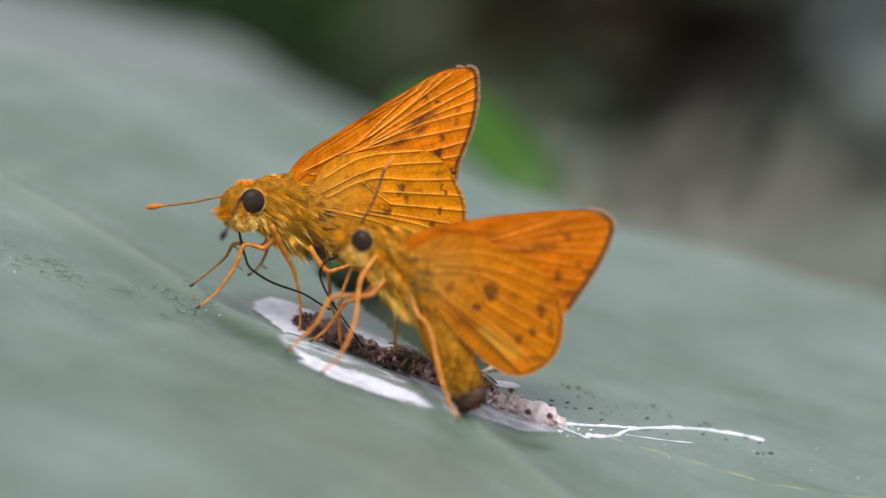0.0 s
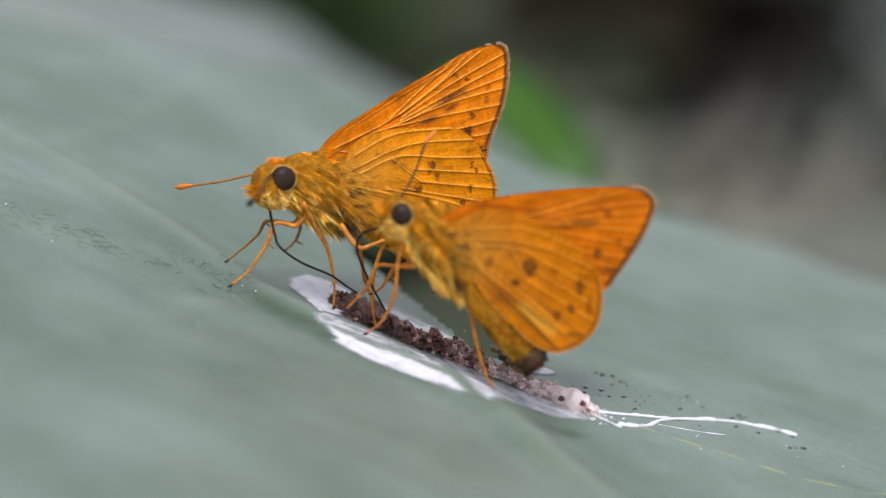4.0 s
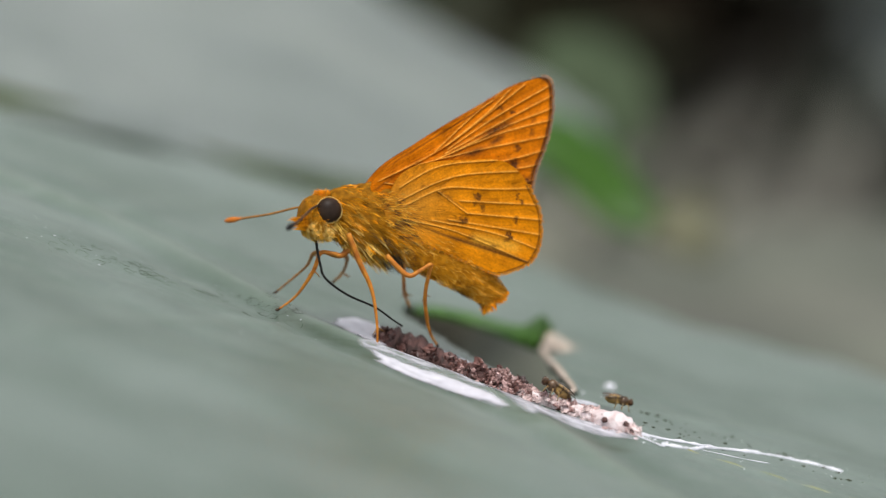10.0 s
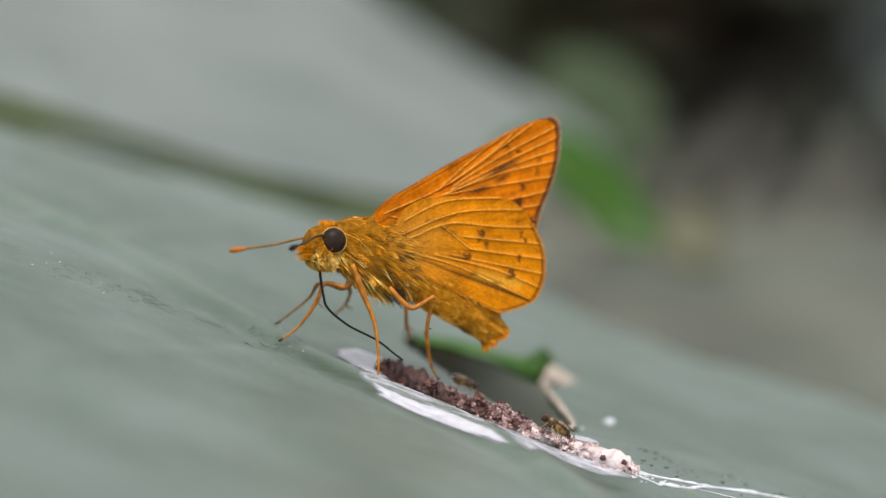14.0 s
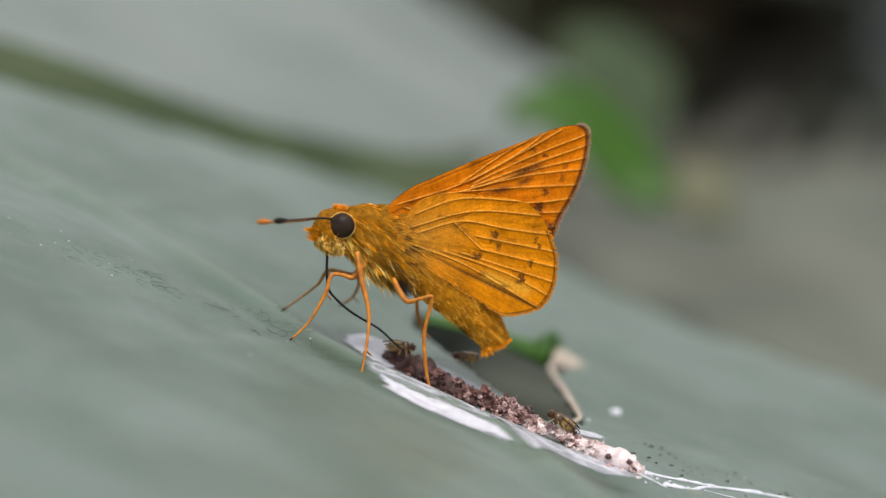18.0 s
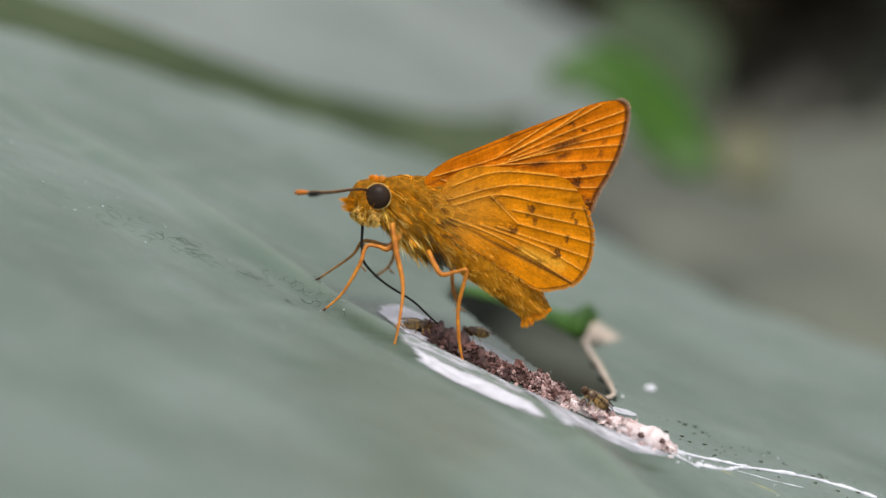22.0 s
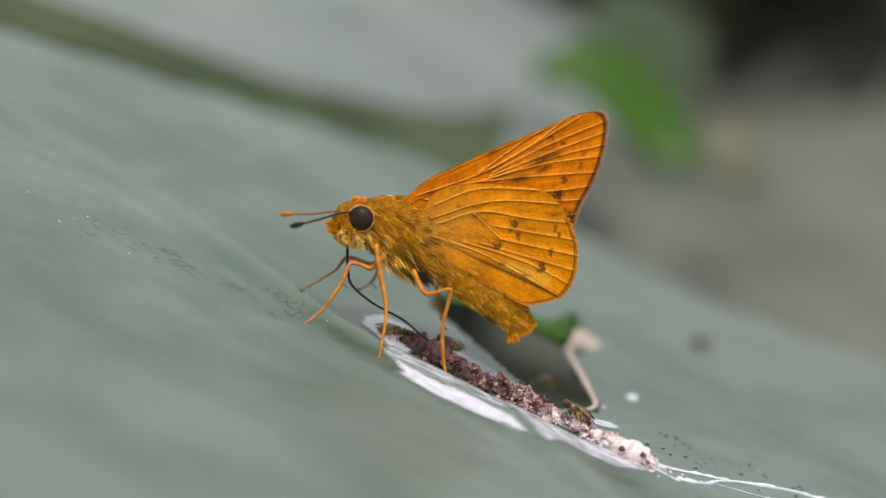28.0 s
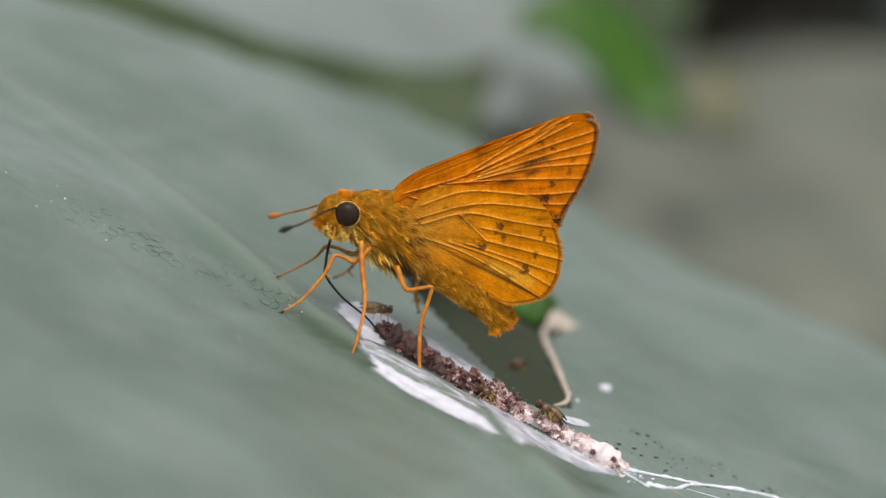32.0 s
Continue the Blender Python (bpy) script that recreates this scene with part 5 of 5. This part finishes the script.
def dropping():
    rng = np.random.default_rng(4)
    ob = thing("dropping", "brown and white bird dropping smeared on the leaf", "dropping")
    dark = [(-2.9, -36.3), (-2.2, -36.9), (-0.9, -37.6), (0.6, -38.5), (2.2, -39.1), (3.9, -39.9), (5.7, -40.9)]
    pale = [(3.6, -39.9), (5.7, -41.1), (7.4, -42.0), (9.1, -42.8), (10.3, -43.5), (11.2, -44.1), (11.75, -44.7)]
    part("dark_crust", (*ridge(dark, [0.45, 0.85, 0.9, 0.68, 0.55, 0.42, 0.28], 12, 0.8), CRUST), ob, "crumbly purple-brown crust")
    tagged(part("crumb_layer", crumbs(dark, 2600, 0.11, 0.4, rng, 1.05, (0.15, 0.55, 1.7)), ob, "dark brown and pinkish crumbs"), kind="stuff")
    tagged(part("chip_layer", crumbs(dark, 170, 0.2, 0.42, rng, 1.15, (0.0, 0.3, 1.2)), ob, "larger dark glossy chips"), kind="stuff")
    part("pale_crust", (*ridge(pale, [0.2, 0.36, 0.4, 0.5, 0.72, 0.78, 0.45], 8, 0.35), PALE), ob, "pinkish-white dried crust")
    tagged(part("crumb_layer", crumbs(pale, 1300, 0.13, 0.36, rng, 0.85, (1.7, 2.7, 3.1)), ob, "pinkish-white crumbs"), kind="stuff")
    tagged(part("fleck_layer", crumbs(pale[:4], 60, 0.13, 0.3, rng, 0.9, (0.4, 0.3, 0.6)), ob, "dark flecks"), kind="stuff")
    for x, y, r in DARK_SPOTS:
        part("dark_spot", (*ball((x, y, leaf_top(x, y) + 0.55), (r, r * 0.9, r * 0.8), 12, 8, 0.5), CRUST), ob, "brown spot in the white crust")
    for outline, thick, soft, seed, streak in (
            ([(-6.3, -34.9), (-5.4, -33.1), (-4.3, -32.6), (-2.9, -33.2), (-1.8, -34.4), (-2.4, -37.0), (-3.2, -39.6), (-4.4, -40.4), (-5.3, -37.0)], 1.0, 0.5, 2, 0.12),
            ([(-3.8, -41.5), (-2.6, -42.1), (-1.2, -42.8), (0.5, -43.4), (2.2, -44.1), (3.6, -45.1), (4.6, -46.5), (4.1, -47.0), (2.8, -46.5), (0.9, -45.8), (-1.2, -45.2), (-2.6, -44.4), (-3.5, -43.1)], 1.0, 0.55, 3, 0.16),
            ([(-4.7, -40.6), (-3.2, -39.4), (-1.2, -39.2), (1.0, -40.2), (3.2, -41.0), (4.3, -42.6), (3.2, -44.6), (1.5, -44.2), (-0.2, -43.5), (-1.9, -42.9), (-3.3, -42.3), (-4.4, -41.8)], 0.62, 0.6, 6, 0.85),
            ([(3.0, -40.6), (5.0, -41.4), (6.7, -42.4), (8.8, -43.3), (10.6, -43.9), (11.8, -45.0), (11.9, -46.0), (9.8, -46.2), (7.7, -46.1), (6.0, -47.6), (5.1, -47.0), (4.3, -45.4), (3.4, -43.4)], 0.85, 0.6, 9, 0.5),
            (BEHIND, 0.75, 0.5, 12, 0.5), (FLECK, 0.9, 0.25, 15, 0.3)):
        part("white_smear", stain(outline, thick, soft, seed, streak), ob, "chalky white streaked smear")
    for line, r in (([(11.9, -44.4), (14.4, -43.0), (17.1, -41.7), (19.4, -40.3), (21.6, -39.3), (23.6, -39.0), (25.2, -39.1)], 0.12), ([(13.6, -45.4), (14.6, -45.1), (15.6, -44.0), (16.4, -42.5), (17.4, -41.5)], 0.13),
                    ([(16.2, -43.4), (18.6, -42.9), (20.4, -42.4)], 0.03), ([(11.8, -44.9), (12.9, -45.4), (13.8, -45.8)], 0.07)):
        q = [(x, y, leaf_top(x, y) + 0.04) for x, y in spline(line, 6)]
        part("white_thread", (*tube(q, [r * (0.45 + 0.9 * rng.random()) for _ in q], 8, 1, 1.0, 0.5), WHITE), ob, "thin white dried thread")
    drops = []
    for _ in range(90):
        x, y = 12.3 + rng.normal() * 0.55, -44.2 + rng.normal() * 0.7
        r = 0.03 + 0.07 * rng.random() ** 2
        drops.append(ball((x, y, leaf_top(x, y) + r * 0.3), (r * 1.4, r, r * 0.6), 8, 6, 0.4))
    tagged(part("droplet_layer", (*join(*drops), WHITE), ob, "tiny white splashes at the thread's root"), kind="stuff")
    return ob


dropping()


def specks():
    """Tiny grains and curled hairs lying on the leaf."""
    rng = np.random.default_rng(9)
    grains, dots, curls = [], [], []
    for k in range(120):
        x = -30 + 62 * rng.random()
        y = -39.5 + rng.normal() * 3.2 - 0.1 * x
        r = 0.012 + 0.035 * rng.random() ** 3
        grains.append(ball((x, y, leaf_top(x, y) + r * 0.5), r, 6, 4))
    for x, y, r in ((-20.0, -40.3, 0.07), (-24.3, -40.0, 0.06), (-23.0, -36.5, 0.08), (-8.0, -39.2, 0.06), (-8.8, -38.6, 0.05), (8.9, -33.0, 0.16), (9.4, -34.0, 0.12), (11.3, -29.3, 0.42)):
        grains.append(ball((x, y, leaf_top(x, y) + r * 0.2), (r, r, r * 0.5), 8, 6, 0.3))
    for k in range(60):
        x, y = 11 + 16 * rng.random(), -42 + 6 * rng.random()
        r = 0.05 + 0.1 * rng.random() ** 2
        dots.append(ball((x, y, leaf_top(x, y) + r * 0.2), (r * 1.5, r, r * 0.4), 7, 5, 0.4))
    for k in range(44):
        x0, y0, q, a = -23 + 15 * rng.random(), -38.3 + 1.6 * rng.normal(), [], rng.random() * 6.3
        turn = 0.4 + rng.random() * 0.6
        x, y = x0, y0
        for i in range(9):
            q.append((x, y, leaf_top(x, y) + 0.03 + 0.05 * math.sin(i)))
            a += turn
            x, y = x + 0.28 * math.cos(a), y + 0.42 * math.sin(a)
        curls.append(tube(q, [0.009] * 9, 5, 2))
    for name, some, mat, label in (("pale_grain", grains, WHITE, "tiny pale grains scattered on the leaf"), ("green_crumb", dots, LEAF_DARK, "dark green crumbs by the dropping"), ("curled_hair", curls, LEAF_GREEN, "fine curled plant hairs on the leaf")):
        v, f = join(*some)
        cols = ("vein", np.zeros((len(v), 1)))
        tagged(new(name, mesh_of(name, v, f, mat, True, cols)), label, "specks", kind="stuff")


specks()


# ---- small flies ----
def fly(label, rows, seed, amber=False, size=1.0):
    k = size
    ob = thing("fly", label, "fly", pose(*rows[0][1:]), "small flies on the dropping")
    part("thorax", (*ball((-0.3 * k, 0, 0.45 * k), (0.42 * k, 0.34 * k, 0.36 * k), 14, 10, 0.1), FLY), ob)
    ab = part("abdomen", (*tube([(-0.05 * k, 0, 0.45 * k), (0.3 * k, 0, 0.42 * k), (0.75 * k, 0, 0.36 * k), (1.05 * k, 0, 0.3 * k)], [0.28 * k, 0.36 * k, 0.3 * k, 0.06 * k], 12, 4, 1.0), FLY_AMBER if amber else FLY), ob, "banded amber abdomen" if amber else "")
    for i in range(3):
        x = (0.25 + 0.25 * i) * k
        part("band", (*tube([(x, 0, 0.42 * k), (x + 0.07 * k, 0, 0.41 * k)], [(0.37 - 0.04 * i) * k] * 2, 12, 1), FLY), ab)
    head = part("head", (*ball((-0.82 * k, 0, 0.46 * k), (0.22 * k, 0.3 * k, 0.27 * k), 12, 8), FLY), ob)
    for s in (-1, 1):
        part("eye", (*ball((-0.86 * k, 0.2 * s * k, 0.5 * k), (0.17 * k, 0.13 * k, 0.2 * k), 10, 8), TIP_DARK), head)
        q = [(-0.35, 0.16 * s, 0.72), (0.3, 0.42 * s, 0.74), (0.95, 0.46 * s, 0.62), (1.3, 0.3 * s, 0.52), (1.1, 0.1 * s, 0.56), (0.4, 0.06 * s, 0.7)]
        e = spline([tuple(c * k for c in p) for p in q], 5, True)
        mid = e.mean(0)
        v = [tuple(mid + (0, 0, 0.03 * k))] + [tuple(p) for p in e] + [tuple(mid - (0, 0, 0.02 * k))]
        n = len(e)
        f = [(0, 1 + j, 1 + (j + 1) % n) for j in range(n)] + [(n + 1, 1 + (j + 1) % n, 1 + j) for j in range(n)]
        part("wing", (v, f, FLY_WING), ob, "smoky glassy wing")
        for i, x in enumerate((-0.5, -0.25, 0.0)):
            q = [(x * k, 0.2 * s * k, 0.3 * k), ((x - 0.15 + 0.15 * i) * k, 0.55 * s * k, 0.42 * k), ((x - 0.3 + 0.3 * i) * k, 0.8 * s * k, 0.0)]
            part("leg", (*tube(q, [0.045 * k, 0.04 * k, 0.025 * k], 6, 3), FLY_AMBER), ob)
    return ob, rows


flies = [
    fly('small amber fly with banded abdomen by the bitten hole', [(0, 0.00722, -0.04212, 0.00262, 0, 32, 0), (32, 0.00722, -0.04212, 0.00262, 0, 32, 0)], 0, True, 1),
    fly('dark glossy fly standing on the dropping', [(0, 0.00312, -0.04077, 0.00365, 0, -26, 180), (0.3, 0.00312, -0.04077, 0.00365, 0, -26, 180), (0.45, 0.00371, -0.04101, 0.00363, 0, -26, 180), (0.7, 0.00371, -0.04101, 0.00363, 0, -26, 180), (1, 0.0537, -0.011, 0.0636, 0, -20, 150), (2, 0.45, -0.7, -0.42, 0, 0, 0), (32, 0.45, -0.7, -0.42, 0, 0, 0)], 1, False, 1.15),
    fly('tiny striped fly on the pale crust', [(0, 0.00935, -0.04285, 0.00223, 0, 28, 90), (0.5, 0.00944, -0.04286, 0.00227, 0, 28, 90), (1, 0.00985, -0.0432, 0.00178, 0, 28, 90), (4.2, 0.00612, -0.04133, 0.00339, 0, -28, 180), (5.5, 0.00484, -0.04082, 0.00352, 0, -28, 180), (7, 0.00455, -0.04067, 0.00359, 0, -28, 180), (7.8, 0.00417, -0.0405, 0.00366, 0, -28, 180), (8.2, 0.05, 0.02, 0.05, 0, 0, 20), (9, 0.45, -0.7, -0.42, 0, 0, 0), (32, 0.45, -0.7, -0.42, 0, 0, 0)], 2, True, 0.45),
    fly('small amber fly at the head of the dropping', [(0, 0.45, -0.7, -0.42, 0, 0, 0), (14.8, 0.45, -0.7, -0.42, 0, 0, 0), (15.6, 0, -0.02, 0.02, 0, 0, 100), (17, -0.00312, -0.03675, 0.00515, 0, -10, 200), (19.5, -0.00154, -0.0375, 0.00508, 0, -10, 190), (20.5, -0.00268, -0.03717, 0.00453, 0, -10, 190), (21.2, -0.00354, -0.03677, 0.00432, 0, -10, 190), (22, -0.00355, -0.03673, 0.00442, 0, -10, 190), (25, -0.00306, -0.03711, 0.0042, 0, -10, 190), (28, -0.00412, -0.03647, 0.00464, 0, -10, 190), (29, -0.00376, -0.03656, 0.00454, 0, 0, 190), (29.8, -0.00297, -0.03675, 0.00526, 0, 0, 180), (30, -0.00308, -0.03671, 0.00524, 0, 0, 180), (31, -0.00335, -0.0365, 0.00533, 0, 0, 180), (32, -0.00348, -0.03636, 0.00545, 0, 0, 180)], 4, True, 0.9),
    fly('small brown fly walking over leaf and dropping', [(0, 0.09, -0.01, 0.03, 0, 0, 160), (5.4, 0.06, -0.02, 0.01, 0, 0, 160), (6.5, 0.02364, -0.02906, -0.00554, 0, -16, 170), (7, 0.02281, -0.03156, -0.00485, 0, -16, 170), (7.4, 0.02474, -0.03227, -0.00527, 0, -16, 180), (7.7, 0.02426, -0.03469, -0.00474, 0, -16, 180), (7.9, 0.01873, -0.03523, -0.00217, 0, -16, 180), (8, 0.01537, -0.03339, -0.00241, 0, -16, 180), (8.5, 0.0151, -0.03182, -0.00257, 0, -16, 180), (9, 0.01468, -0.03266, -0.00229, 0, -16, 180), (9.4, 0.01286, -0.03507, -0.00133, 0, -16, 180), (10, 0.0113, -0.03905, 0.00066, 0, -16, 180), (10.3, 0.01157, -0.04166, 0.00115, 0, -20, 190), (11, 0.01145, -0.04432, 0.00165, 0, -26, 180), (11.5, 0.01144, -0.04456, 0.0017, 0, -26, 180), (12, 0.00994, -0.04379, 0.00185, 0, -28, 180), (12.5, 0.0094, -0.04214, 0.00176, 0, -28, 180), (13, 0.0041, -0.0388, 0.00262, 0, -28, 180), (13.5, 0.0025, -0.0372, 0.003, 0, -20, 180), (14, 0.0019, -0.0366, 0.0033, 0, -16, 160), (14.5, 0.0017, -0.0366, 0.0034, 0, 12, 100), (16.5, 0.001, -0.0366, 0.0038, 0, 10, 40), (17, 0.00077, -0.03657, 0.00393, 0, 10, 20), (19, 0.0022, -0.0369, 0.00467, 0, 10, 20), (22, -1e-05, -0.03617, 0.00396, 0, 10, 10), (25, -1e-05, -0.03637, 0.00394, 0, 10, 10), (27, -0.0007, -0.03644, 0.00408, 0, 20, 0), (29, -0.00038, -0.03832, 0.00427, 0, 28, 0), (29.9, 0.00798, -0.04322, -0.00013, 0, 32, 0), (30.3, 0.0086, -0.04326, 0.00032, 0, 32, 0), (31, 0.0099, -0.04325, 0.00123, 0, 32, 0), (31.5, 0.0063, -0.04191, 0.0018, 0, 30, 0), (32, 0.00361, -0.04056, 0.00261, 0, 30, 0)], 5, True, 0.85),
    fly('orange fly resting on the leaf', [(0, 0.45, -0.7, -0.42, 0, 0, 0), (21.5, 0.45, -0.7, -0.42, 0, 0, 0), (22.6, 0.06, 0, 0.03, 0, 0, 60), (23.5, 0.02381, -0.01466, -0.00796, 0, 16, 60), (25, 0.01785, -0.02062, -0.00528, 0, 16, 40), (27.5, 0.0172, -0.00705, -0.00741, 0, 16, 40), (29.05, 0.01617, -0.00875, -0.00686, 0, 16, 40), (29.3, 0.05, 0.03, 0.04, 0, 0, 30), (30, 0.45, -0.7, -0.42, 0, 0, 0), (32, 0.45, -0.7, -0.42, 0, 0, 0)], 6, True, 0.8),
    fly('brown fly sitting inside the bitten hole', [(0, 0.45, -0.7, -0.42, 0, 0, 0), (21, 0.45, -0.7, -0.42, 0, 0, 0), (22.3, 0.02, 0, 0.03, 0, 0, 60), (23, 0.00461, -0.02641, -0.00323, 0, 16, 60), (25, 0.00581, -0.02678, -0.0026, 0, 16, 60), (29, 0.00575, -0.02739, -0.00222, 0, 16, 60), (32, 0.00564, -0.02717, -0.00217, 0, 16, 60)], 7, False, 0.85),
]


# ---- how the living things move ----
def motions():
    walk(first["thing"], [(t, pose(*p)) for t, *p in FIRST_ROWS])
    walk(second["thing"], [(t, pose(*p)) for t, *p in SECOND_ROWS])
    # the big leaf's sway shows against the undergrowth: seconds, degrees
    hub = Vector((0, -0.037, 0.003))
    for ob in undergrowth:
        if ob.name.startswith("undergrowth"):
            walk(ob, [(t, Matrix.Translation(hub) @ Matrix.Rotation(radians(-0.26 * a if t < 11 else 0), 4, "Z") @ Matrix.Rotation(radians(-a), 4, "X") @ Matrix.Translation(-hub)) for t, a in BANK_SWAY])
            continue
        share = 0.78 if ob.name.startswith("fresh_leaf") else 1.0
        sways = PALE_SWAY if ob.name.startswith(("pale_leaf", "green_leaf")) else SWAY
        walk(ob, [(t, Matrix.Translation(hub) @ Matrix.Rotation(radians(-a * share), 4, "X") @ Matrix.Translation(-hub)) for t, a in sways])
    for ob, rows in flies:
        walk(ob, [(t, pose(*p)) for t, *p in rows])
    # the feet stay where they stand while the bodies sway
    for bug, rows, stands in ((first, FIRST_ROWS, FIRST_FEET), (second, SECOND_ROWS, SECOND_FEET)):
        for n, (leg, root, foot) in enumerate(bug["legs"]):
            keys = []
            for t, *p in rows:
                m = Matrix.Translation(root * MM)
                spot = next((feet[n] for a, e, feet in stands if a <= t <= e), None)
                if spot:
                    want = pose(*p).inverted() @ Vector(spot) - Vector(root * MM)
                    m = m @ Vector(foot * MM).rotation_difference(want).to_matrix().to_4x4()
                keys.append((t, m))
            walk(leg, keys)
    for (ant, at), sways in zip(first["antennae"], ([(0, 2), (8, 2), (14, 3), (17, 2), (22, 0), (26, 0), (30, 2), (31, 0), (31.6, -8), (32, -24)], [(0, -30), (2, -23), (4, -20), (8, -16), (9, -14), (14, -9), (17, 4), (22, 0), (27, -3), (31, -8), (32, 0)])):
        walk(ant, [(t, Matrix.Translation(at * MM) @ Matrix.Rotation(radians(a), 4, "Y")) for t, a in sways])
    # abdomen curls: seconds, degrees
    for bug, bends in ((first, [(0, 0), (8.5, 0), (14.5, 0), (15.6, 28), (16.5, 38), (16.9, 12), (17.5, 4), (22, 0), (22.8, 7), (25.5, 9), (27.5, 5), (28.3, 0), (32, 0)]), (second, [(0, 14), (0.5, 6), (0.8, -4), (1.0, -8), (1.2, 0), (32, 0)])):
        walk(bug["abdomen"], [(t, Matrix.Translation(bug["abdomen_at"] * MM) @ Matrix.Rotation(radians(a), 4, "Y")) for t, a in bends])
    # feeding tube: seconds, degrees of swing
    for bug, swings in ((first, [(0, -4), (8, 0), (27, 0), (29, -3), (31, -6), (31.6, 8), (32, 10)]), (second, [(0, -6), (1.2, 0), (32, 0)])):
        walk(bug["proboscis"], [(t, Matrix.Translation(bug["proboscis_at"] * MM) @ Matrix.Rotation(radians(a), 4, "Y")) for t, a in swings])
    # wings: seconds, degrees opened, degrees swung up in their plane
    beats_first = [(0, 0, 0), (7.78, 0, 0), (7.84, 40, 6), (7.9, 66, 2), (7.95, 20, 3), (8.0, 0, 0), (32, 0, 0)]
    beats_second = [(0, 0, 0), (0.3, 0, 0), (0.36, 34, -10), (0.4, 8, -16), (0.44, 30, -14), (0.5, 3, -14), (0.7, 4, -12), (0.78, 12, -9), (0.84, 2, -10), (0.94, 2, -12), (0.98, 36, -25), (1.02, 6, -9), (1.06, 24, -14), (1.14, 2, -4), (1.25, 0, 0),
                    (7.72, 0, 0), (7.76, 10, -3), (7.8, 34, -8), (7.84, 6, -12), (7.88, 60, -12), (7.92, 10, -12), (7.96, 62, -8), (8.0, 14, -10), (8.04, 64, -8), (8.08, 10, -8), (8.14, 60, -8), (8.2, 10, -8), (8.3, 40, -4), (8.5, 0, 0), (32, 0, 0)]
    for bug, beats in ((first, beats_first), (second, beats_second)):
        for w, root, ax, rest, depth, side in bug["wings"]:
            share = 1.0 if w.name.startswith("forewing") else 0.4
            walk(w, [(t, turn_on(root, ax, rest - side * a, b * share, depth)) for t, a, b in beats])


motions()
